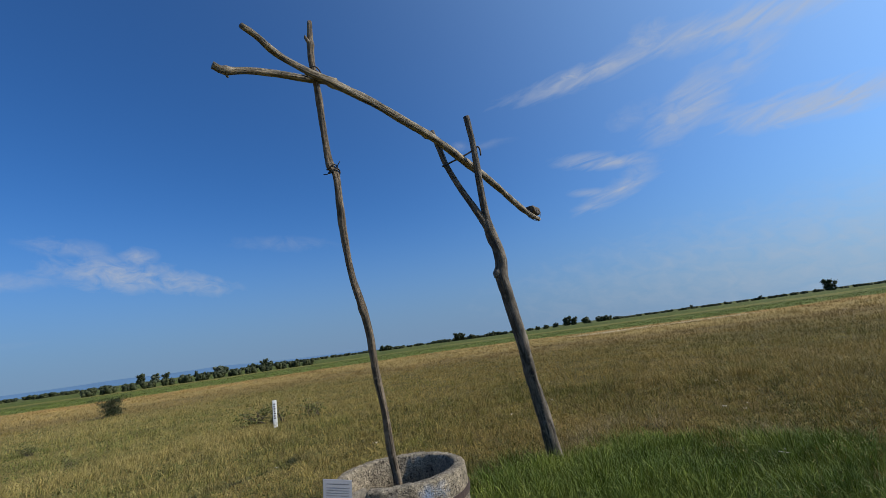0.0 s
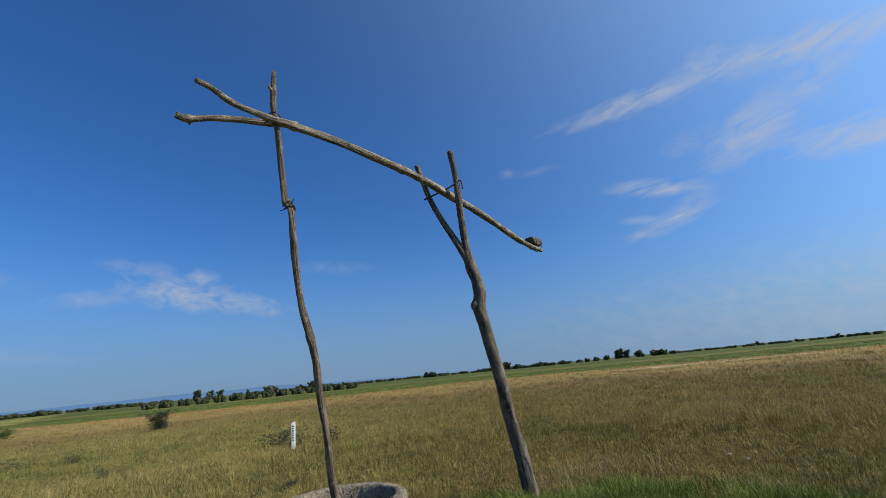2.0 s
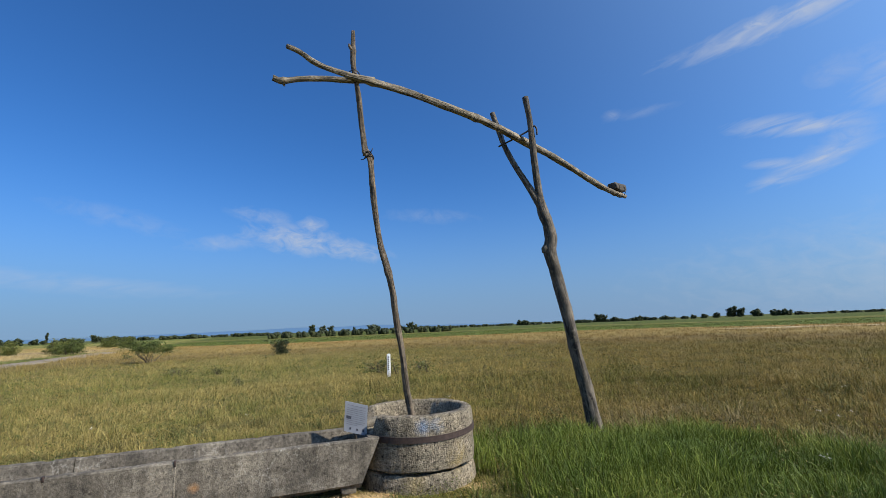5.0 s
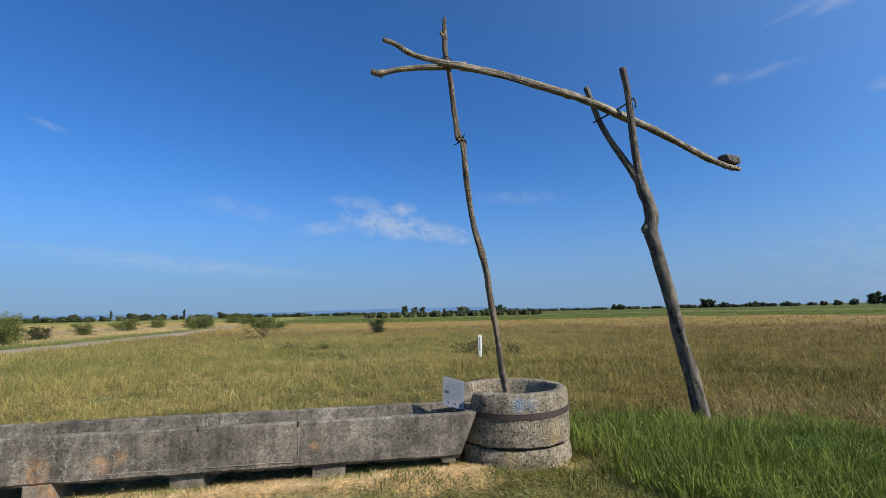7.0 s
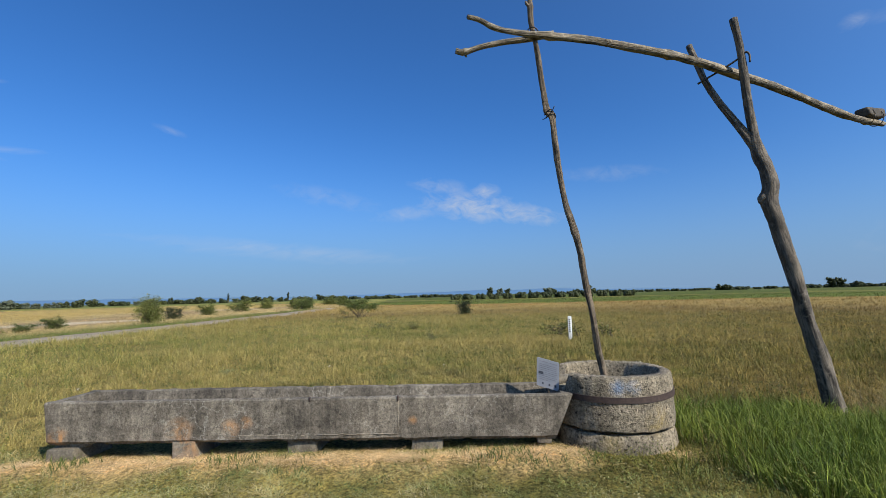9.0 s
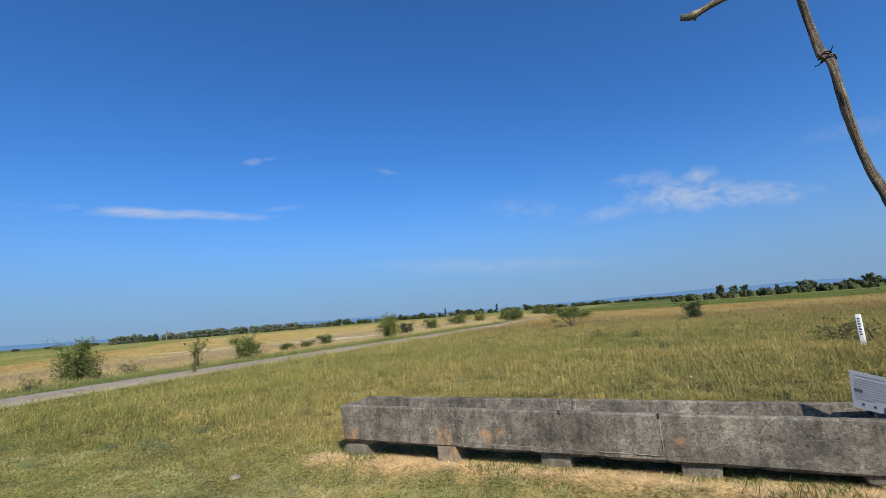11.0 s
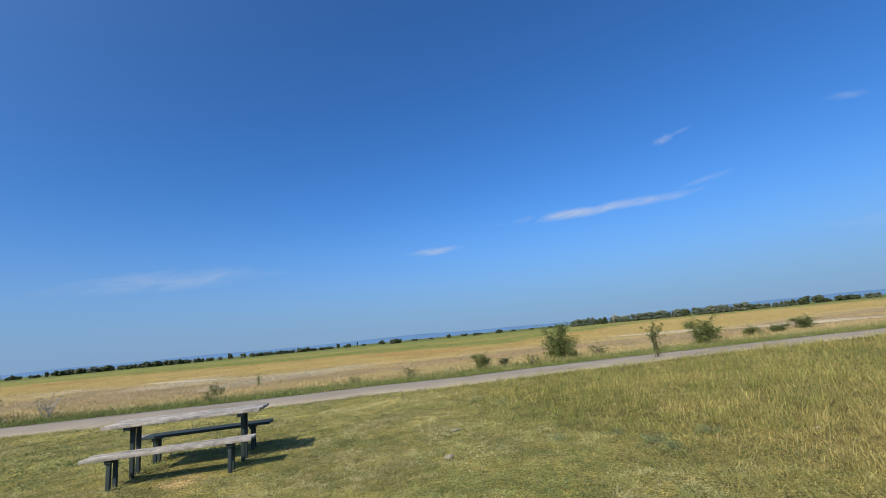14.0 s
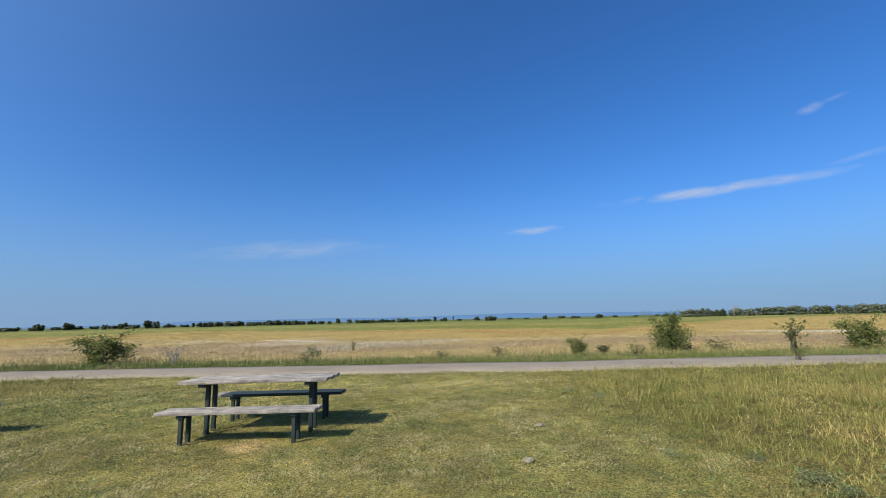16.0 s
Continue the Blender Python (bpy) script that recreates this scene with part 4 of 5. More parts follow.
# ---- white marker stake ----
stake = thing("marker_stake", "slim white marker post with dark letters, standing in the meadow", "post", at=(-5.605, 13.7, gz(-5.6, 13.7)), turn=20)
bm = bmesh.new()
box(bm, -0.055, 0.055, -0.045, 0.045, -0.1, 0.715, 0.012, 2)
part("stake_shaft", bm, WHITE_PAINT, stake)
for i in range(7):
    bm = bmesh.new()
    box(bm, -0.028, 0.022 - 0.01 * (i % 2), -0.049, -0.045, 0.60 - i * 0.062, 0.635 - i * 0.062)
    part("letter_bar", bm, INK, stake, smooth=False)


# ---- picnic table and benches ----
ALONG, ACROSS = Vector((-0.65, 0.76, 0)), Vector((-0.757, -0.65, 0))
TURN = math.degrees(math.atan2(0.76, -0.65))


def bench_like(name, label, category, at, length, boards, top, thick, leg_at, leg_gap, leg_size, bare=None):
    ob = thing(name, label, category, at=(at[0], at[1], gz(*at)), turn=TURN)
    total = sum(boards) + 0.012 * (len(boards) - 1)
    y = -total / 2
    for i, w in enumerate(boards):
        bm = bmesh.new()
        sh = 0.02 * ((i * 37) % 3 - 1)
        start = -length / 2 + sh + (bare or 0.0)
        # with bare given, planks take the legs' near-black colour, all but one end
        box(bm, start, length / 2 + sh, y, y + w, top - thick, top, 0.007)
        part("plank", bm, PLANK if bare is None else GREEN_PAINT, ob, "" if bare is None else "dark plank")
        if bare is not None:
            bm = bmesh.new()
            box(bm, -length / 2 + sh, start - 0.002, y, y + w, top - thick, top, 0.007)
            part("plank_end", bm, PLANK, ob, "pale plank end")
        y += w + 0.012
    for sx in (-1, 1):
        bm = bmesh.new()
        box(bm, sx * leg_at - 0.045, sx * leg_at + 0.045, -total / 2 + 0.03, total / 2 - 0.03, top - thick - 0.05, top - thick - 0.001, 0.006)
        part("crossbar", bm, GREEN_PAINT, ob, "dark green bearer under the planks")
        for sy in (-1, 1):
            bm = bmesh.new()
            h = leg_size / 2
            box(bm, sx * leg_at - h, sx * leg_at + h, sy * leg_gap / 2 - h, sy * leg_gap / 2 + h, -0.06, top - thick - 0.05, 0.006)
            part("leg", bm, GREEN_PAINT, ob, "dark green square leg")
    return ob


bench_like("picnic_table", "weathered pale plank picnic table on dark green legs, on mown grass", "table", (-5.34, -7.62), 2.15, (0.24, 0.24, 0.24), 0.79, 0.045, 0.77, 0.22, 0.058)
bench_like("bench", "weathered pale plank bench on dark green legs beside the table", "bench", (-4.82, -7.24), 2.15, (0.17, 0.17), 0.445, 0.045, 0.76, 0.20, 0.052)
bench_like("bench", "dark plank bench with a pale end, beyond the table", "bench", (-5.98, -8.16), 2.15, (0.17, 0.17), 0.445, 0.045, 0.76, 0.20, 0.052, 0.16)

# unseen bench, assumed and placed so that its shadow reaches the turf
bench_like("bench", "assumed plank bench out of view, added to cast a shadow on the turf", "bench", (-2.06, -11.9), 2.15, (0.17, 0.17), 0.445, 0.045, 0.76, 0.20, 0.052)

# flat stones in the mown grass
for sx, sy, size in ((-6.32, -3.63, 0.06), (-7.9, -4.3, 0.07), (-5.04, -0.03, 0.05)):
    bm = bmesh.new()
    bmesh.ops.create_icosphere(bm, subdivisions=3, radius=1)
    for v in bm.verts:
        v.co = Vector((v.co.x * size * 1.3, v.co.y * size, v.co.z * 0.022)) * (1 + 0.35 * noise.noise(v.co * 1.6 + Vector((sx, sy, 0))))
    bm.transform(Matrix.Translation((sx, sy, gz(sx, sy) + 0.02)))
    tagged(part("stone", bm, STONE), "flat pale stone half sunk in mown grass", "stone", "stones in the turf")


# ---- shrubs and trees ----
def leaf_mesh(name, centres, size, rng, material, flat=0.5, sprays=False):
    """Many small leaves: one quad each, or one three-cornered spray, turned at random."""
    n = len(centres)
    d = rng.normal(size=(n, 3))
    d[:, 2] *= flat
    d /= np.linalg.norm(d, axis=1)[:, None]
    e = np.cross(d, rng.normal(size=(n, 3)))
    e /= np.linalg.norm(e, axis=1)[:, None]
    s = size * rng.uniform(0.6, 1.35, n)[:, None]
    if sprays:
        v = np.stack([centres - d * s * 0.6 - e * s * 0.6, centres - d * s * 0.6 + e * s * 0.6, centres + d * s * 0.8], 1).reshape(-1, 3)
        me = mesh_from(name, v, np.arange(3 * n), 3)
    else:
        v = np.stack([centres - d * s, centres + e * s * 0.5, centres + d * s, centres - e * s * 0.5], 1).reshape(-1, 3)
        me = mesh_from(name, v, np.arange(4 * n), 4)
    me.materials.append(material)
    return me


def shrub(name, label, category, seed, h, w, leaves, size, material, sparse=0.0, spread=1.0, umbrella=0.0, stems=7):
    """Stems from one foot, each forking; leaves in clumps round the twigs, so the outline is ragged and has gaps."""
    rng = np.random.default_rng(seed)
    ob = thing(name, label, category)
    tips = []
    for i in range(stems):
        bm = bmesh.new()
        a, lean = rng.uniform(0, 6.28), rng.uniform(0.15, 1.0) * spread
        top = Vector((math.cos(a) * w * 0.42 * lean, math.sin(a) * w * 0.42 * lean, h * rng.uniform(0.55, 0.97) * (1 - 0.35 * lean * lean * (1 - umbrella))))
        foot = Vector((rng.normal() * 0.06 * w, rng.normal() * 0.06 * w, -0.05))
        mid = foot.lerp(top, 0.5) + Vector((rng.normal() * 0.06 * w, rng.normal() * 0.06 * w, 0.08 * h))
        tube(bm, [foot, mid, top], [0.018 * h + 0.006, 0.012 * h, 0.004 * h], 6, 4, 0.1)
        for k in range(5):
            t = rng.uniform(0.35 + 0.3 * umbrella, 1.0)
            base = foot.lerp(mid, t * 2) if t < 0.5 else mid.lerp(top, t * 2 - 1)
            tip = base + Vector((rng.normal() * 0.13 * w, rng.normal() * 0.13 * w, abs(rng.normal()) * 0.12 * h))
            tube(bm, [base, base.lerp(tip, 0.5) + Vector((0, 0, 0.02 * h)), tip], [0.006 * h, 0.004 * h, 0.002 * h], 5, 2, 0.1)
            tips += [tip, base.lerp(tip, 0.55)]
        tips.append(top)
        part("stem", bm, BARK if sparse < 0.9 else DEAD_BARK, ob)
    if leaves:
        tips = np.array([tuple(t) for t in tips])
        if not umbrella:
            low = tips.copy()
            low[:, 2] *= rng.uniform(0.2, 0.7, len(low))
            tips = np.concatenate([tips, low[: int(len(low) * (1 - sparse))]])
        idx = rng.integers(0, len(tips), leaves)
        sp = 0.075 * (w + h) / 2 * (1 - 0.45 * sparse)
        c = tips[idx] + rng.normal(size=(leaves, 3)) * np.array((sp, sp, sp * 0.8)) * rng.uniform(0.4, 1.5, len(tips))[idx][:, None]
        c[:, 2] = np.clip(c[:, 2], 0.04, h * 1.05)
        foliage = new("foliage", leaf_mesh("foliage", c, size, rng, material))
        foliage.parent = ob
    return ob


def scaled(x, y, turn, s, sz=None):
    return pose(x, y, gz(x, y), 0, 0, turn) @ Matrix.Diagonal((s, s, sz or s, 1))


dense = shrub("bush", "dense green hawthorn bush on the grassy verge", "bush", 1, 1.7, 2.0, 8200, 0.040, LEAF)
dense.matrix_basis = scaled(-23.6, -6.1, 0, 1)
ragged = shrub("bush", "ragged green bush with open gaps, on the verge", "bush", 2, 1.5, 2.3, 4200, 0.044, LEAF, 0.45, 1.1)
ragged.matrix_basis = scaled(-27.6, 0.45, 0, 1)
sparse_b = shrub("bush", "thin sparse sapling with few leaf clusters", "bush", 3, 1.4, 1.3, 700, 0.042, LEAF, 0.8, 0.8, stems=5)
sparse_b.matrix_basis = scaled(-25.0, -1.75, 0, 1)
umbrella_b = shrub("bush", "low flat-topped bush with bare stem feet", "bush", 4, 1.25, 3.0, 5600, 0.044, LEAF, 0.2, 1.2, 1.0)
umbrella_b.matrix_basis = scaled(-25.6, 21.8, 0, 1)
dark_b = shrub("bush", "dark twiggy bush in the meadow", "bush", 5, 1.35, 2.1, 3600, 0.04, LEAF_DARK, 0.3, 1.1)
dark_b.matrix_basis = scaled(-20.4, 27.8, 0, 1)
spiky_b = shrub("bush", "large spiky-topped green bush by the road", "bush", 6, 2.1, 2.7, 7500, 0.05, LEAF, 0.1, 0.8, stems=10)
spiky_b.matrix_basis = scaled(-37.6, 11.8, 0, 1)
dead_b = shrub("dead_bush", "bare grey dead bush in dry grass", "bush", 7, 0.95, 1.3, 160, 0.03, LEAF_PALE, 1.0, 1.0, stems=9)
dead_b.matrix_basis = scaled(-9.5, -22.4, 0, 1)
herb = shrub("weed", "low green weed clump in the grass", "weed", 8, 0.5, 1.0, 280, 0.032, LEAF_HERB, 0.5, 1.1, stems=8)
herb.matrix_basis = scaled(-5.9, 14.6, 0, 1.25)
for src, x, y, turn, s, sz in ((ragged, -7.8, -25.6, 70, 1.35, 1.0), (ragged, -20.4, -9.0, 20, 0.52, 0.55), (dark_b, -21.4, -8.2, 50, 0.4, 0.32), (dark_b, -43.5, 15.7, 0, 1.0, 1.0), (ragged, -51.4, 21.8, 30, 1.1, 1.0),
                               (ragged, -61.5, 30.5, 120, 1.5, 1.3), (dense, -72.0, 40.0, 10, 1.1, 1.1), (ragged, -63.0, 39.8, 200, 1.5, 1.3), (ragged, -58.0, 38.0, 260, 1.3, 1.1), (dense, -66.0, 44.0, 80, 1.5, 1.2),
                               (dense, -92.0, 67.5, 0, 1.7, 1.4), (ragged, -37.2, 6.5, 40, 0.9, 0.55), (ragged, -32.3, 3.1, 90, 0.6, 0.4), (ragged, -34.2, 4.6, 190, 0.7, 0.36), (dense, -80.0, 62.0, 0, 1.6, 1.2), (ragged, -84, 54, 0, 1.7, 1.3),
                               (herb, -15.0, 14.3, 0, 1.3, 0.55), (herb, -13.4, 14.8, 60, 0.7, 0.6), (herb, -6.5, 14.9, 100, 1.2, 1.0), (herb, -4.9, 14.9, 10, 1.0, 0.9), (herb, -18.6, -11.9, 0, 0.9, 0.9), (herb, -20.3, -6.6, 30, 0.9, 1.1),
                               (sparse_b, -20.6, -1.55, 120, 0.5, 0.36), (herb, -17.9, -20.8, 0, 0.35, 1.2), (herb, -14.2, -19.2, 80, 1.0, 1.0), (herb, -24.9, -4.6, 0, 1.2, 1.0), (herb, -12.5, -17.4, 10, 0.8, 0.8), (herb, -16.4, -13.3, 44, 0.7, 0.7),
                               (herb, -33, 26, 0, 1.2, 0.8), (herb, -9.5, 11.5, 0, 0.6, 0.5)):
    copy_thing(src, scaled(x, y, turn, s * (1.15 if x < -40 else 1.0), sz * (0.95 if x < -40 else 1.0)))

# grey-green weeds in the rough grass round the turf
wormwood = shrub("weed", "grey-green leafy weed clump in the rough grass", "weed", 9, 0.42, 1.2, 420, 0.034, LEAF_GREY, 0.5, 1.3, stems=9)
wormwood.matrix_basis = scaled(-6.9, 1.9, 0, 0.4, 0.3)
for x, y, turn, s in ((-7.30, -1.14, 0, 0.42), (-7.03, -0.91, 67, 0.34), (-11.05, -5.20, 134, 0.40), (-10.68, -4.43, 201, 0.34), (-7.43, -2.39, 268, 0.30), (-7.89, -0.48, 335, 0.36), (-7.76, -1.66, 42, 0.30), (-8.71, 4.42, 109, 0.36)):
    copy_thing(wormwood, scaled(x, y, turn, s / 0.4, s * 0.75 / 0.3))


def tree(name, label, seed, h, w, leaves, size, material, bare=0.18, narrow=False, bark=BARK):
    """A tapered trunk with limbs; the crown is clumps of leaves round the limb ends. Unit: metres."""
    rng = np.random.default_rng(seed)
    ob = thing(name, label, "tree", "trees on the horizon")
    bm = bmesh.new()
    tube(bm, [(0, 0, -0.2), (0.05 * w, 0, h * 0.3), (0, 0.04 * w, h * 0.75)], [k * h for k in ((0.035, 0.026, 0.01) if leaves else (0.022, 0.016, 0.008))], 7, 3, 0.1)
    blobs = []
    for i in range(15 if not narrow else 20):
        z0 = h * (bare + (0.7 - bare) * (i / 15 if not narrow else i / 20))
        a, out = i * 2.4 + rng.uniform(-0.4, 0.4), w * 0.5 * rng.uniform(0.25, 0.85)
        tip = Vector((math.cos(a) * out, math.sin(a) * out, min(h * 0.95, z0 + h * rng.uniform(0.08, 0.28))))
        tube(bm, [(0, 0, z0), tip * 0.55 + Vector((0, 0, z0 * 0.45)), tip], [k * h * (1.0 if leaves else 1.5) for k in (0.012, 0.008, 0.003)], 3, 1, 0.1)
        blobs.append((tip, w * rng.uniform(0.13, 0.22) * (1.0 if not narrow else 1.3)))
        if not narrow:
            blobs.append((Vector((tip.x * 0.9, tip.y * 0.9, max(h * 0.12, tip.z * rng.uniform(0.3, 0.75)))), w * rng.uniform(0.12, 0.2)))
    part("trunk", bm, bark, ob)
    if leaves:
        at, wide = np.array([tuple(b[0]) for b in blobs]), np.array([b[1] for b in blobs])
        squash = np.array((1.0, 1.0, 0.85 if not narrow else 1.9))
        idx = rng.integers(0, len(blobs), leaves)
        d = rng.normal(size=(leaves, 3))
        d /= np.linalg.norm(d, axis=1)[:, None]
        c = at[idx] + d * (wide[idx] * rng.uniform(0.75, 1.25, leaves))[:, None] * squash
        c[:, 2] = np.clip(c[:, 2], h * bare * 0.4, h * 1.02)
        crown = new("crown", leaf_mesh("crown", c, size, rng, material, 1.0, True))
        crown.parent = ob
        bm = bmesh.new()
        for p, r in zip(at, wide):
            lump = bmesh.ops.create_icosphere(bm, subdivisions=1, radius=float(r) * 0.8)
            for v in lump["verts"]:
                v.co = Vector((v.co.x, v.co.y, v.co.z * squash[2])) * rng.uniform(0.75, 1.15) + Vector(p)
                v.co.z = max(v.co.z, h * bare * 0.4)
        part("inner_crown", bm, material, ob)
    return ob


round_t = tree("tree", "round dark green tree far across the plain", 21, 8, 9, 750, 0.42, LEAF_DARK, 0.1)
broad_t = tree("tree", "broad green tree far across the plain", 22, 6, 9.5, 700, 0.40, LEAF_DARK, 0.04)
grey_t = tree("willow_tree", "grey-green willow far across the plain", 23, 6, 8, 700, 0.38, LEAF_PALE, 0.03)
poplar_t = tree("poplar_tree", "slim dark poplar far across the plain", 24, 11, 2.4, 450, 0.36, LEAF_DARK, 0.06, True)
scrub_t = tree("tree", "low dark scrub far across the plain", 25, 3.2, 11, 500, 0.36, LEAF_DARK, 0.0)
dead_t = tree("dead_tree", "bare dead tree above the willow belt", 26, 10, 10, 0, 0.3, LEAF_PALE, 0.25, bark=DEAD_BARK)
SOURCES = {"r": (round_t, 8), "b": (broad_t, 6), "g": (grey_t, 6), "p": (poplar_t, 11), "s": (scrub_t, 3.2), "d": (dead_t, 10)}
for k, (src, _) in enumerate(SOURCES.values()):
    src.matrix_basis = scaled(900 * math.sin(2.2 + 0.12 * k), 900 * math.cos(2.2 + 0.12 * k), 0, 1)


def stand(kind, az, high, dist=420.0, wide=1.0):
    """A tree of that height (milliradians as seen from the well) at a compass bearing."""
    src, h0 = SOURCES[kind]
    s = high * 0.00068 * dist / h0
    a = radians(az)
    copy_thing(src, scaled(math.sin(a) * dist, math.cos(a) * dist, az * 37 % 360, s * wide, s))


for kind, az, high, dist, wide in (
        ("s", -172.7, 8, 480, 1.2), ("b", -170.8, 15, 450, 1.0), ("b", -168.7, 17, 450, 1.1), ("g", -165.8, 13, 400, 1.0), ("b", -164.3, 15, 420, 1.2), ("g", -163.4, 10, 420, 1.0), ("r", -162.2, 22, 380, 1.05), ("g", -161.5, 19, 380, 0.9),
        ("r", -160.3, 12, 430, 0.7), ("r", -158.0, 12, 430, 0.7), ("r", -142.3, 17, 420, 0.9), ("g", -141.0, 13, 430, 1.0), ("p", -135.4, 13, 450, 1.0), ("r", -130.4, 15, 460, 0.7), ("b", -129.2, 11, 460, 1.0), ("p", -128.1, 16, 460, 1.0), ("b", -125.1, 12, 430, 1.0),
        ("g", -123.9, 14, 330, 1.2), ("b", -123.2, 14, 330, 1.3), ("b", -116.8, 11, 420, 1.0), ("s", -113.4, 7, 430, 0.8), ("b", -110.5, 11, 420, 1.2), ("s", -103.2, 6, 430, 1.6), ("d", -96.9, 36, 300, 1.0), ("d", -95.9, 27, 300, 0.8),
        ("b", -77.6, 18, 430, 1.2), ("r", -78.6, 20, 430, 1.0), ("b", -75.9, 13, 430, 1.0), ("r", -71.0, 19, 430, 0.8), ("r", -69.3, 14, 430, 0.8), ("r", -68.3, 20, 430, 0.9), ("b", -67.0, 13, 430, 1.0), ("r", -66.0, 15, 430, 0.8),
        ("p", -65.3, 29, 420, 1.0), ("b", -63.6, 19, 430, 1.2), ("b", -62.4, 17, 430, 1.2), ("b", -61.0, 16, 430, 1.2), ("b", -59.6, 13, 430, 1.0), ("p", -58.8, 30, 420, 1.0), ("b", -57.4, 14, 430, 1.1), ("r", -55.2, 20, 420, 0.9), ("b", -53.6, 15, 380, 1.3),
        ("b", -52.4, 13, 380, 1.3), ("s", -49.0, 10, 430, 1.3), ("s", -46.6, 11, 430, 1.3), ("s", -41.6, 8, 420, 1.2), ("s", -39.5, 8, 420, 1.2), ("r", -33.9, 28, 380, 0.85), ("r", -32.7, 24, 380, 0.9), ("g", -32.6, 18, 360, 1.0), ("r", -31.7, 23, 400, 0.8), ("g", -30.2, 12, 380, 0.9),
        ("r", -28.9, 17, 420, 0.6), ("b", -28.0, 10, 420, 1.0), ("g", -26.8, 22, 400, 1.0), ("b", -26.2, 19, 410, 0.9), ("b", -23.4, 15, 420, 1.0), ("r", -22.0, 25, 400, 0.9), ("b", -21.4, 16, 400, 1.0), ("s", -20.3, 10, 420, 1.0), ("r", -18.4, 12, 430, 0.8), ("b", -17.6, 8, 430, 1.2),
        ("b", -8.2, 16, 420, 1.1), ("b", -7.6, 15, 420, 1.1), ("s", -6.3, 7, 430, 1.3), ("r", 1.0, 26, 400, 0.9), ("r", 1.6, 25, 400, 0.8), ("b", 2.8, 14, 410, 1.2), ("b", 5.4, 14, 410, 1.1), ("b", 6.9, 9, 410, 1.1), ("b", 8.2, 12, 410, 1.2),
        ("b", 11.0, 11, 400, 1.1), ("b", 12.0, 12, 400, 1.1), ("b", 13.2, 14, 400, 0.9), ("r", 14.6, 30, 380, 1.0), ("r", 15.4, 25, 380, 0.9), ("b", 16.8, 19, 380, 1.0), ("b", 18.4, 16, 380, 1.1), ("b", 19.3, 16, 380, 1.0), ("s", 20.3, 8, 400, 1.0),
        ("r", 28.2, 12, 400, 0.9), ("r", 31.4, 8, 420, 0.9), ("r", 34.6, 11, 420, 0.9), ("b", 36.6, 7, 420, 1.3), ("b", 37.4, 7, 420, 1.3), ("r", 40.2, 30, 330, 1.0), ("b", 39.2, 8, 400, 1.2), ("b", 46, 10, 400, 1.2)):
    stand(kind, az, high, dist, wide)
rng = np.random.default_rng(77)
for a0, a1, step_deg, kinds, low, high, dist in ((-101.5, -84.0, 0.62, "ggggggb", 15, 23, 300), (-84.0, -78.8, 0.7, "ggb", 12, 17, 340), (-157, -143, 0.75, "bgs", 9, 13, 430), (-139.5, -131.5, 0.8, "bs", 8, 11, 440), (-173, -143, 1.6, "s", 6, 8, 520),
                                                 (-140, -104, 2.1, "s", 4, 7, 560), (-77, -50, 0.95, "bsg", 8, 13, 470), (-49, -36, 1.1, "s", 6, 9, 500), (-30, -17, 1.2, "s", 6, 9, 480), (-17, -1, 0.85, "s", 5, 8, 500), (-1, 11, 1.0, "s", 6, 10, 450), (20.5, 48, 0.8, "s", 4, 6, 430)):
    for az in np.arange(a0, a1, step_deg):
        stand(kinds[int(rng.integers(len(kinds)))], az + rng.uniform(-0.25, 0.25), rng.uniform(low, high), dist * rng.uniform(0.95, 1.06), rng.uniform(0.9, 1.4))
# a clipped hedge row in the middle distance
hedge_src = SOURCES["s"][0]
for i in range(14):
    x, y = -88 + i * 3.4, 112 + i * 2.2
    copy_thing(hedge_src, scaled(x, y, i * 50, 0.34, 0.5))


# ---- grass ----
def clear_of_things(x, y):
    ok = np.hypot(x - WELL.x, y - WELL.y) > 0.56
    ok &= np.hypot(x - 0.56, y - 6.48) > 0.12
    for (ax, ay), (bx, by) in ((NEAR_A, NEAR_B), (NEAR_B, NEAR_C)):
        dx, dy = bx - ax, by - ay
        ln = math.hypot(dx, dy)
        t, s = ((x - ax) * dx + (y - ay) * dy) / ln, (-(x - ax) * dy + (y - ay) * dx) / ln
        ok &= ~((t > -0.02) & (t < ln + 0.02) & (s > 0.0) & (s < 0.60))
    ok &= np.abs(road_dist(x, y)) > 1.3 + (fbm(x * 1.2, y * 1.2, 71) - 0.5) * 0.25
    return ok


def blades(name, label, x, y, h, w, colours, lean, rng, seeds=0.0, tips=None, away=None, simple=False):
    """Grass: each blade is a bent, tapering strip, or a single sliver where it is small; some carry a seed head.
    tips: their riper colour, the feet being darkened as if in shade; away: the way each one leans out of its tuft."""
    n = len(x)
    z = height(x, y) - 0.01
    a, b = rng.uniform(0, 6.283, n), rng.uniform(0, 6.283, n)
    sx, sy = np.cos(a) * w / 2, np.sin(a) * w / 2
    bend = h * lean * rng.uniform(0.2, 1.4, n)
    tx, ty = np.cos(b) * bend - 0.10 * h, np.sin(b) * bend + 0.02 * h
    if away is not None:
        tx, ty = tx * 0.45 + away[0] * bend * 0.8, ty * 0.45 + away[1] * bend * 0.8
    tips = colours if tips is None else tips
    top = np.stack([x + tx, y + ty, z + h * (1 - 0.25 * np.minimum(bend / h, 1))], -1)
    if simple:
        v = np.stack([np.stack([x - sx, y - sy, z], -1), np.stack([x + sx, y + sy, z], -1), top], 1)
        tris = np.arange(3 * n)
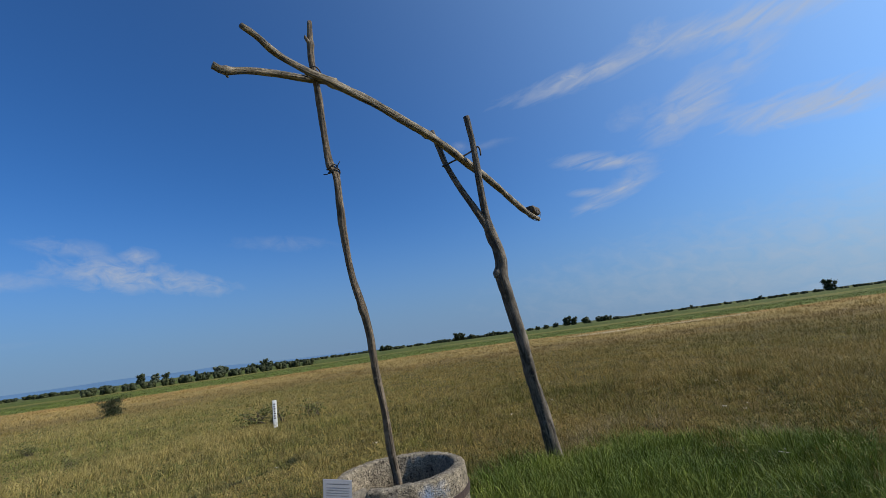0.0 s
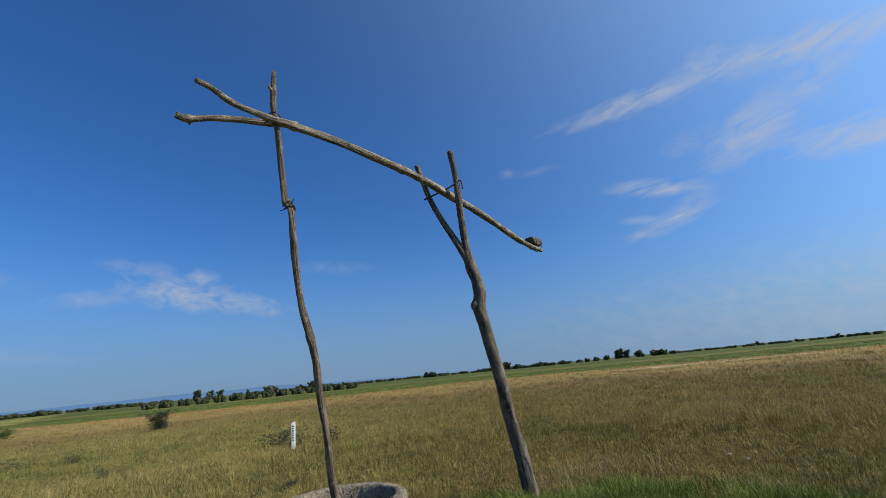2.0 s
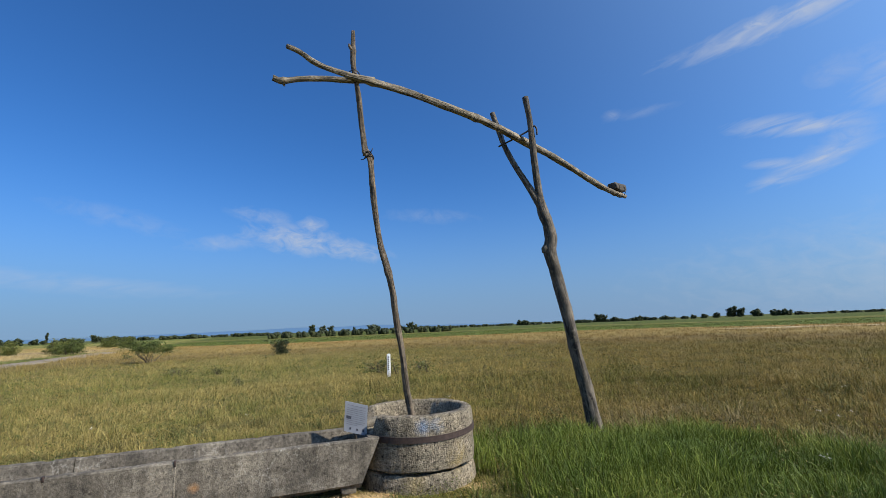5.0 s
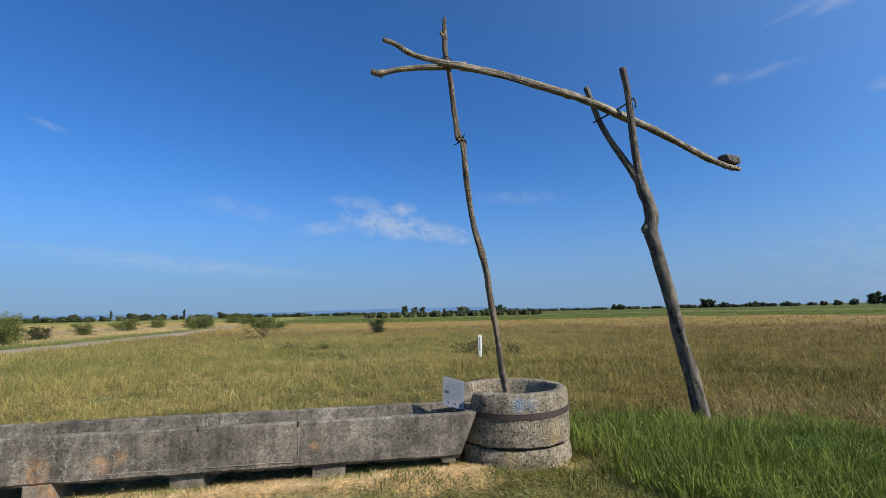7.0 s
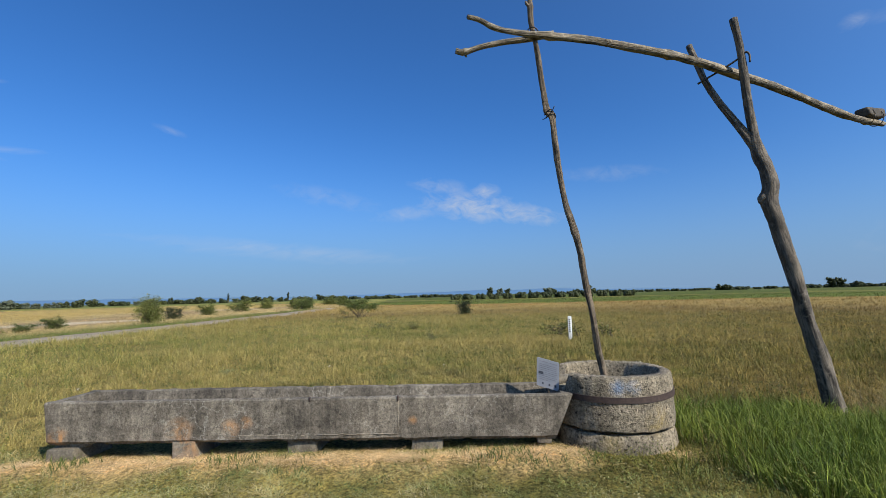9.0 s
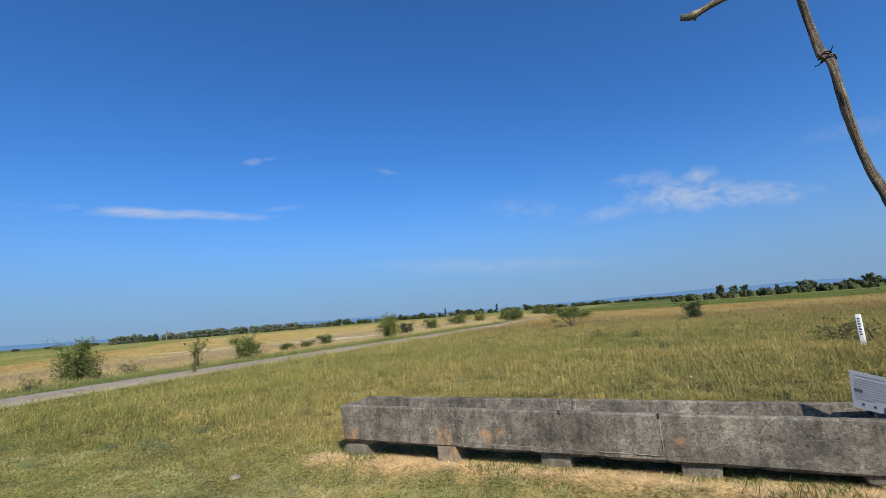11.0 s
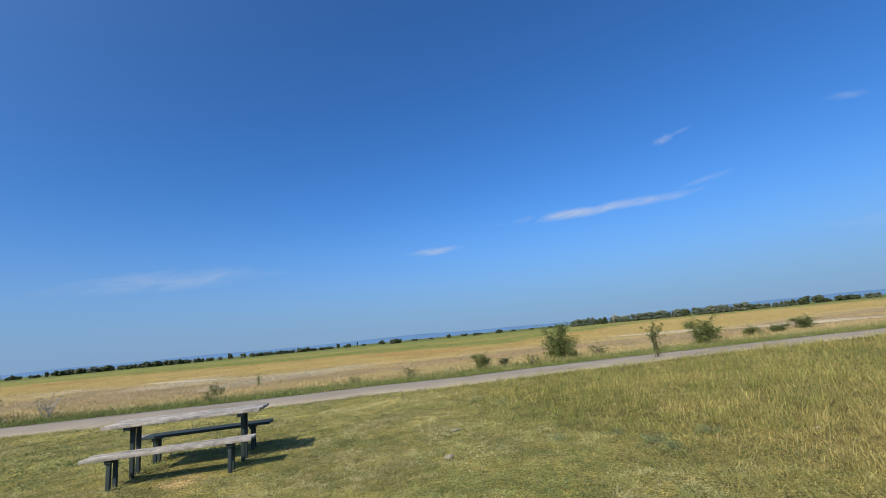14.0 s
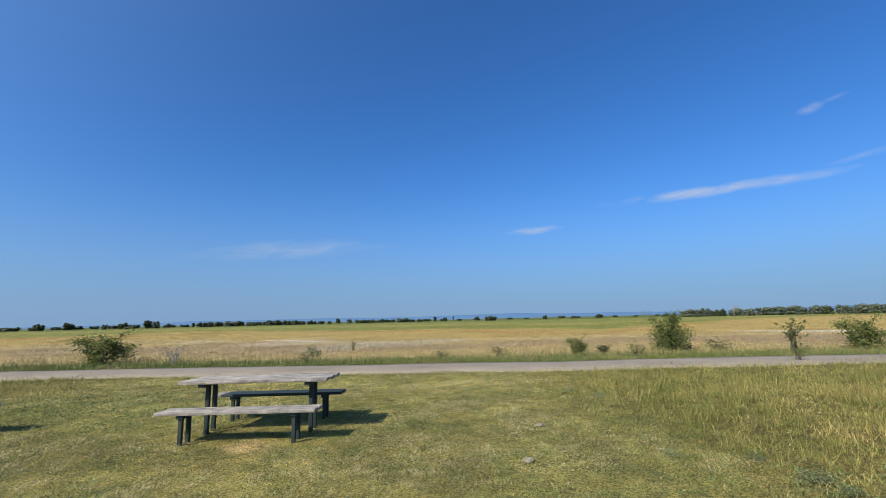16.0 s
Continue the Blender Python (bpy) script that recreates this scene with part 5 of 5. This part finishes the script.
        cols = np.stack([colours, colours, tips], 1).reshape(-1, 3)
    else:
        head = rng.uniform(size=n) < seeds
        midw = np.where(head, 0.28, 0.72)
        v = np.empty((n, 5, 3), np.float32)
        v[:, 0] = np.stack([x - sx, y - sy, z], -1)
        v[:, 1] = np.stack([x + sx, y + sy, z], -1)
        mz = np.where(head, 0.70, 0.55)
        mx, my = x + tx * mz ** 1.6, y + ty * mz ** 1.6
        v[:, 2] = np.stack([mx + sx * midw, my + sy * midw, z + h * mz], -1)
        v[:, 3] = np.stack([mx - sx * midw, my - sy * midw, z + h * mz], -1)
        v[:, 4] = top
        i = np.arange(n)[:, None] * 5
        tris = np.concatenate([i + np.array([[0, 1, 2]]), i + np.array([[0, 2, 3]]), i + np.array([[3, 2, 4]])], 1).ravel()
        half = (colours + tips) / 2
        cols = np.stack([colours, colours, half, half, tips], 1).reshape(-1, 3)
    me = mesh_from(name, v.reshape(-1, 3), tris, 3)
    paint(me, cols)
    me.materials.append(GRASS)
    return tagged(new(name, me), label, "grass", kind="stuff")


def seen_side(x, y):
    """Leaves out the ground behind the walk."""
    az = np.degrees(np.arctan2(x - 0.0, y - 0.0))
    return (az < 58) & (az > -180) | (np.hypot(x, y) < 3.0)


def mixcol(f, a, b):
    return np.asarray(a) * (1 - f[:, None]) + np.asarray(b) * f[:, None]


def ring_of_points(n, r0, r1, power, a0, a1, at, rng):
    """Points round the walk, closer together near it."""
    r = r0 * (r1 / r0) ** rng.uniform(0, 1, n) ** power
    a = np.radians(rng.uniform(a0, a1, n))
    return r * np.sin(a) + at[0], r * np.cos(a) + at[1], r


def spread(x, y, size, k, rng):
    """k blades for each tuft, and the way that each leans out of it."""
    i = np.repeat(np.arange(len(x)), k)
    dx, dy = rng.normal(0, 1, len(i)), rng.normal(0, 1, len(i))
    return i, x[i] + dx * size[i] * 0.5, y[i] + dy * size[i] * 0.5, (dx * 0.7, dy * 0.7)


def meadow_tone(x, y):
    """0 green and leafy, 1 ripe and straw-coloured."""
    return (fbm(x * 0.8, y * 0.8, 81) - 0.5) * 1.5 + (fbm(x * 0.16, y * 0.16, 83) - 0.47) * 1.7 + (fbm(x * 2.6, y * 2.6, 85) - 0.5) * 1.0 + 0.47 + 0.13 * step(-42, 10, np.degrees(np.arctan2(x, y))) - 0.16 * (1 - step(-100, -75, np.degrees(np.arctan2(x, y))))


def eastern(x, y):
    """Share of light colour: paler sward to the west; north-east of the well browner, and dimmed in colour as if
    backlit.
    """
    az = np.degrees(np.arctan2(x, y))
    return (1 + 0.11 * (1 - step(-92, -66, az)))[:, None] - step(-42, 10, az)[:, None] * np.array((0.10, 0.19, 0.32))


rng = np.random.default_rng(5)
# meadow, near: tufts of tall bent grass
x, y, r = ring_of_points(15500, 3.2, 13.5, 0.75, -182, 58, (-0.6, 0.4), rng)
lawn, rd = lawnness(x, y), road_dist(x, y)
keep = (lawn < rng.uniform(0.02, 0.75, len(x))) & (lush(x, y) < rng.uniform(0.1, 0.6, len(x))) & (straw(x, y) < 0.2) & (rd < -1.3)
x, y, r, lawn = x[keep], y[keep], r[keep], lawn[keep]
size = rng.uniform(0.05, 0.17, len(x))
tall = rng.uniform(0.06, 0.24, len(x)) * (0.5 + 0.9 * fbm(x * 1.3, y * 1.3, 89)) * (1 - 0.72 * lawn) * (0.8 + 0.4 * step(7, 12, r))
tone = np.clip(meadow_tone(x, y) - 0.10 + 0.12 * step(7, 12, r) - 0.35 * lawn + rng.normal(0, 0.27, len(x)), 0, 1)
shade = rng.uniform(0.55, 1.15, len(x))
i, x, y, away = spread(x, y, size, 17, rng)
keep = clear_of_things(x, y)
i, x, y, away = i[keep], x[keep], y[keep], (away[0][keep], away[1][keep])
t = np.clip(tone[i] + rng.normal(0, 0.12, len(x)), 0, 1)
e = eastern(x, y) * shade[i][:, None]
blades("meadow_grass", "sunburnt tangled meadow grass, olive and straw coloured", x, y, tall[i] * rng.uniform(0.45, 1.2, len(x)), 0.0048 * np.clip(r[i] / 5, 0.8, 4) ** 0.6 * rng.uniform(0.6, 1.5, len(x)),
       mixcol(t, (0.125, 0.15, 0.032), (0.31, 0.26, 0.085)) * e, 0.85, rng, 0.10, mixcol(t, (0.28, 0.29, 0.068), (0.60, 0.47, 0.175)) * e, away)

# meadow, far: coarser tufts out over the plain
x, y, r = ring_of_points(24000, 11.5, 125, 0.9, -182, 58, (-0.6, 0.4), rng)
rd = road_dist(x, y)
bare = salt_pan(x, y)
keep = (lawnness(x, y) < rng.uniform(0.02, 0.7, len(x))) & (np.abs(rd) > 1.5) & (bare < rng.uniform(0.05, 0.5, len(x)))
x, y, r, rd = x[keep], y[keep], r[keep], rd[keep]
west = step(0.5, 3.0, rd)
size = rng.uniform(0.10, 0.30, len(x)) * (r / 11.5) ** 0.75
tall = rng.uniform(0.10, 0.30, len(x)) * (0.5 + 1.0 * fbm(x * 0.5, y * 0.5, 89)) * (1 - 0.35 * west * step(26, 34, rd + 16.5)) * (1 + 0.9 * step(-9, -4, rd) * (1 - west) * step(-2, 5, y))
tone = np.clip(meadow_tone(x, y) + rng.normal(0, 0.25, len(x)), 0, 1)
far = (step(14, 42, r) * (1 - west) + west)[:, None]
e = eastern(x, y)
ground_c = ground_colours(x, y, False)
low = mixcol(tone, (0.14, 0.165, 0.036), (0.34, 0.28, 0.09)) * e * (1 - far) + ground_c * np.array((0.95, 0.90, 0.80)) * far
tip = mixcol(tone, (0.25, 0.26, 0.06), (0.57, 0.445, 0.165)) * e * (1 - far) + ground_c * (mixcol(tone, (1.10, 1.12, 0.95), (1.70, 1.50, 1.30)) * (1 - west[:, None]) + mixcol(tone, (1.05, 1.08, 1.0), (1.38, 1.30, 1.22)) * west[:, None]) * far
shade = (rng.uniform(0.70, 1.25, len(x)) * (1 - west) + rng.uniform(0.86, 1.12, len(x)) * west)[:, None]
i, x, y, away = spread(x, y, size, 15, rng)
blades("far_meadow_grass", "coarse dry grass tufts out over the plain", x, y, tall[i] * rng.uniform(0.45, 1.2, len(x)), 0.0075 * (r[i] / 11.5) ** 0.85 * rng.uniform(0.6, 1.5, len(x)),
       (low * shade)[i], 0.7, rng, 0.0, (tip * shade)[i], away, True)

# low sward between the tufts
x, y, r = ring_of_points(330000, 3.0, 34, 0.8, -182, 58, (-0.6, 0.4), rng)
lawn, rd = lawnness(x, y), road_dist(x, y)
keep = clear_of_things(x, y) & (lawn < rng.uniform(0.05, 0.95, len(x))) & (lush(x, y) < rng.uniform(0.1, 0.9, len(x))) & (straw(x, y) < rng.uniform(0.1, 0.6, len(x))) & (rd < 0)
x, y, r, lawn = x[keep], y[keep], r[keep], lawn[keep]
t = np.clip(meadow_tone(x, y) - 0.08 - 0.2 * lawn + rng.normal(0, 0.25, len(x)), 0, 1)
clump = step(0.30, 0.70, vnoise(x * 6, y * 6, 113))
# low gaps between clumps get a darker colour, as if shaded
e = eastern(x, y) * (0.62 + 0.6 * clump)[:, None]
blades("meadow_sward", "low olive sward between the tall tufts", x, y, rng.uniform(0.03, 0.11, len(x)) * (0.5 + 0.8 * clump), 0.0058 * np.clip(r / 5, 0.8, 9) ** 0.65 * rng.uniform(0.6, 1.5, len(x)),
       mixcol(t, (0.15, 0.175, 0.04), (0.35, 0.285, 0.095)) * e, 1.2, rng, 0.0, mixcol(t, (0.25, 0.265, 0.058), (0.54, 0.425, 0.155)) * e, None, True)

# thin dry stalks with seed heads that stand above it
x, y, r = ring_of_points(34000, 3.0, 60, 0.85, -182, 58, (-0.6, 0.4), rng)
rd, lawn, g = road_dist(x, y), lawnness(x, y), fbm(x * 0.35, y * 0.35, 87)
keep = clear_of_things(x, y) & (lawn < 0.35) & (rd < 8) & (g > rng.uniform(0.25, 0.75, len(x))) & (straw(x, y) < 0.3) & (lush(x, y) < rng.uniform(0.3, 1.0, len(x)))
x, y, r = x[keep], y[keep], r[keep]
n = len(x)
blades("dry_stalks", "thin pale dry grass stalks with seed heads", x, y, rng.uniform(0.16, 0.42, n), 0.0026 * np.clip(r / 5, 0.8, 40) ** 0.6 * rng.uniform(0.6, 1.4, n),
       mixcol(rng.uniform(size=n), (0.21, 0.19, 0.08), (0.36, 0.295, 0.135)) * eastern(x, y), 0.6, rng, 0.8)

# short mown turf: flattened strands over thatch
x, y, r = ring_of_points(1200000, 2.3, 20, 0.72, -192, 60, (-0.9, -0.2), rng)
lawn = lawnness(x, y)
keep = clear_of_things(x, y) & (lawn > rng.uniform(0.05, 0.8, len(x))) & (straw(x, y) < rng.uniform(0.2, 0.9, len(x)))
x, y, r = x[keep], y[keep], r[keep]
n = len(x)
f, g, c = fbm(x * 1.1, y * 1.1, 91), fbm(x * 0.35, y * 0.35, 93), fbm(x * 4.0, y * 4.0, 97)
clump = step(0.30, 0.70, vnoise(x * 4.6, y * 4.6, 117)) * 0.5 + step(0.3, 0.7, vnoise(x * 11, y * 11, 119)) * 0.5
h = (0.012 + 0.055 * f * clump + 0.012 * c) * rng.uniform(0.5, 1.4, n)
t = np.clip((f - 0.5) * 1.5 + (g - 0.5) * 1.8 + (c - 0.5) * 1.7 + (vnoise(x * 13, y * 13, 127) - 0.5) * 0.9 + rng.normal(0, 0.16, n) + 0.38, 0, 1)
# hollows between turf clumps darkened too, shade put into the strand colour
s = ((0.58 + 0.72 * clump) * turf_mottle(x, y))[:, None]
blades("mown_grass", "short mown grass, green with yellowed patches", x, y, h, 0.0060 * np.clip(r / 5, 0.8, 9) ** 0.75 * rng.uniform(0.6, 1.5, n),
       mixcol(t, (0.18, 0.215, 0.068), (0.42, 0.35, 0.18)) * s, 1.3, rng, 0.0, mixcol(t, (0.29, 0.34, 0.11), (0.53, 0.45, 0.24)) * s, None, True)

# rank green grass beside the well: dense upright tufts
x, y = rng.uniform(-1.7, 4.6, 9000), rng.uniform(2.9, 7.6, 9000)
keep = (lush(x, y) > rng.uniform(0.08, 0.7, len(x))) & (straw(x, y) < 0.3) & (lawnness(x, y) < rng.uniform(0.3, 1.0, len(x)))
x, y = x[keep], y[keep]
size = rng.uniform(0.05, 0.13, len(x))
tall = rng.uniform(0.09, 0.26, len(x)) * (0.45 + 1.1 * fbm(x * 1.4, y * 1.4, 95))
tone = np.clip(rng.normal(0.38, 0.24, len(x)) + (fbm(x * 2.2, y * 2.2, 99) - 0.5) * 1.5, 0, 1)
shade = rng.uniform(0.6, 1.25, len(x))
i, x, y, away = spread(x, y, size, 15, rng)
keep = clear_of_things(x, y)
i, x, y, away = i[keep], x[keep], y[keep], (away[0][keep], away[1][keep])
t, s = np.clip(tone[i] + rng.normal(0, 0.1, len(x)), 0, 1), shade[i][:, None]
blades("rank_grass", "lush rank green grass beside the well", x, y, tall[i] * rng.uniform(0.45, 1.2, len(x)), 0.0062 * rng.uniform(0.6, 1.5, len(x)),
       mixcol(t, (0.05, 0.085, 0.010), (0.19, 0.22, 0.038)) * s, 0.85, rng, 0.03, mixcol(t, (0.115, 0.185, 0.018), (0.37, 0.44, 0.075)) * s, away)

# long bent stems round the foot of the post
x, y = 0.50 + rng.normal(0, 0.16, 90), 6.36 + rng.normal(0, 0.14, 90)
keep = clear_of_things(x, y)
x, y = x[keep], y[keep]
n = len(x)
blades("post_foot_grass", "long bent dry stems round the post's foot", x, y, rng.uniform(0.10, 0.34, n), rng.uniform(0.004, 0.007, n), mixcol(rng.uniform(size=n), (0.15, 0.14, 0.05), (0.40, 0.34, 0.16)), 1.2, rng, 0.1)

# dry hay at the foot of the trough, with green shoots through it
n = 30000
t = rng.uniform(size=n)
line = t < 0.8
x = np.where(line, -5.2 + 4.1 * rng.uniform(size=n) + rng.normal(0, 0.22, n), np.where(t < 0.9, -0.45 + rng.normal(0, 0.18, n), -4.8 + rng.normal(0, 0.6, n)))
y = np.where(line, 0.86 + (x + 5.2) * 0.735 + rng.normal(0, 0.22, n), np.where(t < 0.9, 4.36 + rng.normal(0, 0.16, n), -7.1 + rng.normal(0, 0.5, n)))
keep = (np.hypot(x - WELL.x, y - WELL.y) > 0.56) & (straw(x, y) > rng.uniform(0.15, 0.7, n))
x, y = x[keep], y[keep]
n = len(x)
s = (0.6 + 0.65 * vnoise(x * 15, y * 15, 131))[:, None]
blades("dry_hay", "dry orange-yellow hay lying under the trough", x, y, rng.uniform(0.012, 0.042, n), rng.uniform(0.003, 0.007, n), mixcol(rng.uniform(size=n), (0.66, 0.43, 0.20), (1.10, 0.84, 0.50)) * s, 4.0, rng, simple=True)
n = 5200
x = -5.2 + 4.3 * rng.uniform(size=n)
y = 0.80 + (x + 5.2) * 0.735 + rng.normal(0, 0.26, n)
keep = clear_of_things(x, y) & (fbm(x * 2.4, y * 2.4, 133) > rng.uniform(0.45, 0.72, n))
x, y = x[keep], y[keep]
n = len(x)
blades("green_shoots", "green shoots growing up through the hay", x, y, rng.uniform(0.03, 0.11, n), rng.uniform(0.004, 0.008, n), mixcol(rng.uniform(size=n), (0.07, 0.11, 0.022), (0.17, 0.20, 0.05)), 1.0, rng)

# green verge beyond the road, with taller pale grass behind it
n = 60000
k = rng.integers(2, len(ROAD) - 2, n)
t = rng.uniform(size=n)
p, q = ROAD[k], ROAD[k + 1]
d = q - p
nrm = np.stack([-d[:, 1], d[:, 0]], -1) / np.linalg.norm(d, axis=1)[:, None]
off = 1.32 + rng.exponential(0.95, n)
pt = p + d * t[:, None] + nrm * off[:, None]
x, y = pt[:, 0], pt[:, 1]
keep = (np.abs(road_dist(x, y)) > 1.3) & seen_side(x, y)
x, y, off = x[keep], y[keep], off[keep]
n = len(x)
clump = fbm(x * 1.1, y * 1.1, 137)
h = (0.04 + 0.10 * np.clip(off - 1.3, 0, 2.2)) * rng.uniform(0.4, 1.3, n) * (0.35 + 1.3 * clump)
t = np.clip(rng.normal(0.18, 0.22, n) + 0.22 * np.clip(off - 2.0, 0, 2.5) + (clump - 0.5), 0, 1)
s = rng.uniform(0.65, 1.2, n)[:, None]
blades("verge_grass", "green roadside grass and weeds", x, y, h, rng.uniform(0.010, 0.03, n), mixcol(t, (0.09, 0.14, 0.032), (0.33, 0.27, 0.12)) * s, 0.6, rng, 0.0, mixcol(t, (0.15, 0.215, 0.05), (0.50, 0.40, 0.18)) * s, None, True)


def leaf_bits(name, label, x, y, z, size, colours, rng, flat=0.5):
    """Small leaves and dry bits, each a folded quad, strewn through the sward."""
    centres = np.stack([x, y, height(x, y) + z], -1)
    n = len(x)
    d = rng.normal(size=(n, 3))
    d[:, 2] *= flat
    d /= np.linalg.norm(d, axis=1)[:, None]
    e = np.cross(d, rng.normal(size=(n, 3)) * np.array((flat, flat, 1.0)))
    e /= np.linalg.norm(e, axis=1)[:, None]
    k = size[:, None]
    v = np.stack([centres - d * k, centres + e * k * 0.42, centres + d * k, centres - e * k * 0.42], 1).reshape(-1, 3)
    me = mesh_from(name, v, np.arange(4 * n), 4)
    paint(me, np.repeat(colours, 4, axis=0))
    me.materials.append(GRASS)
    return tagged(new(name, me), label, "grass", kind="stuff")


# leafy herbs between the meadow grass
rng = np.random.default_rng(8)
x, y, r = ring_of_points(430000, 2.8, 30, 0.75, -182, 58, (-0.6, 0.4), rng)
clump = fbm(x * 2.3, y * 2.3, 101)
keep = clear_of_things(x, y) & (road_dist(x, y) < -1.2) & (clump > rng.uniform(0.34, 0.74, len(x))) & (lawnness(x, y) < rng.uniform(0.1, 1.0, len(x))) & (straw(x, y) < rng.uniform(0.0, 0.7, len(x)))
x, y, r, clump = x[keep], y[keep], r[keep], clump[keep]
n = len(x)
z = rng.uniform(0.01, 0.20, n) * (0.35 + 1.1 * clump) * (1 - 0.6 * lawnness(x, y))
tone = np.clip((fbm(x * 0.7, y * 0.7, 81) - 0.5) * 2.2 + (fbm(x * 5.0, y * 5.0, 103) - 0.5) * 2.4 + rng.normal(0, 0.2, n) + 0.30, 0, 1)
leaf_bits("meadow_herbs", "small leafy herbs and seed tufts in the meadow", x, y, z, 0.0095 * np.clip(r / 5, 0.8, 9) ** 0.55 * rng.uniform(0.5, 1.5, n),
          mixcol(tone, (0.085, 0.125, 0.03), (0.40, 0.335, 0.125)) * eastern(x, y), rng, 0.9)

# clover leaves and dry clippings in the mown turf
x, y, r = ring_of_points(520000, 2.2, 18, 0.72, -190, 60, (-0.9, -0.2), rng)
clump = fbm(x * 2.0, y * 2.0, 107)
keep = clear_of_things(x, y) & (lawnness(x, y) > rng.uniform(0.2, 1.0, len(x))) & (clump > rng.uniform(0.30, 0.70, len(x))) & (straw(x, y) < 0.3)
x, y, r = x[keep], y[keep], r[keep]
n = len(x)
t = np.clip((fbm(x * 1.7, y * 1.7, 139) - 0.5) * 3.0 + rng.normal(0.36, 0.28, n), 0, 1)
leaf_bits("turf_leaves", "clover leaves and dry clippings in the mown turf", x, y, rng.uniform(0.008, 0.045, n), 0.0088 * np.clip(r / 5, 0.8, 9) ** 0.65 * rng.uniform(0.5, 1.6, n),
          mixcol(t, (0.105, 0.155, 0.045), (0.46, 0.40, 0.21)) * turf_mottle(x, y)[:, None], rng, 0.6)

# pale dead tussocks beside the post
n = 700
k = rng.integers(0, 5, n)
x = np.array((1.9, 1.35, 2.4, 3.1, 0.95))[k] + rng.normal(0, 0.16, n)
y = np.array((8.0, 7.5, 7.6, 6.3, 7.0))[k] + rng.normal(0, 0.14, n)
blades("dry_tussock", "pale dead grass tussocks at the rank grass's edge", x, y, rng.uniform(0.10, 0.42, n), rng.uniform(0.003, 0.006, n), mixcol(rng.uniform(size=n), (0.25, 0.19, 0.09), (0.44, 0.35, 0.18)), 1.3, rng)

# a few white and yellow wildflowers in the meadow
spots = [(3.29, 7.48), (3.36, 7.15), (3.63, 7.48), (2.4, 5.1), (-1.9, 8.2), (0.4, 9.1), (1.4, 10.3), (-3.2, 7.4), (4.6, 9.9), (-4.6, 6.3), (-6.4, 5.2), (-8.0, 1.9), (-7.2, 0.6)]
fx, fy = np.array([p[0] for p in spots]), np.array([p[1] for p in spots])
fx, fy = np.repeat(fx, 9) + rng.normal(0, 0.018, 9 * len(spots)), np.repeat(fy, 9) + rng.normal(0, 0.018, 9 * len(spots))
leaf_bits("white_wildflower", "small white umbels above the meadow grass", fx, fy, 0.22 + rng.normal(0, 0.008, len(fx)), np.full(len(fx), 0.013), np.tile((0.78, 0.72, 0.60), (len(fx), 1)), rng, 0.3)
n = 700
fx, fy = np.r_[8.2 + rng.normal(0, 0.9, n // 2), 11.0 + rng.normal(0, 1.2, n // 2)], np.r_[15.9 + rng.normal(0, 0.5, n // 2), 15.0 + rng.normal(0, 0.5, n // 2)]
leaf_bits("yellow_wildflower", "patches of yellow flowers in the meadow", fx, fy, rng.uniform(0.14, 0.28, n), np.full(n, 0.016), np.tile((0.52, 0.43, 0.06), (n, 1)), rng, 0.5)
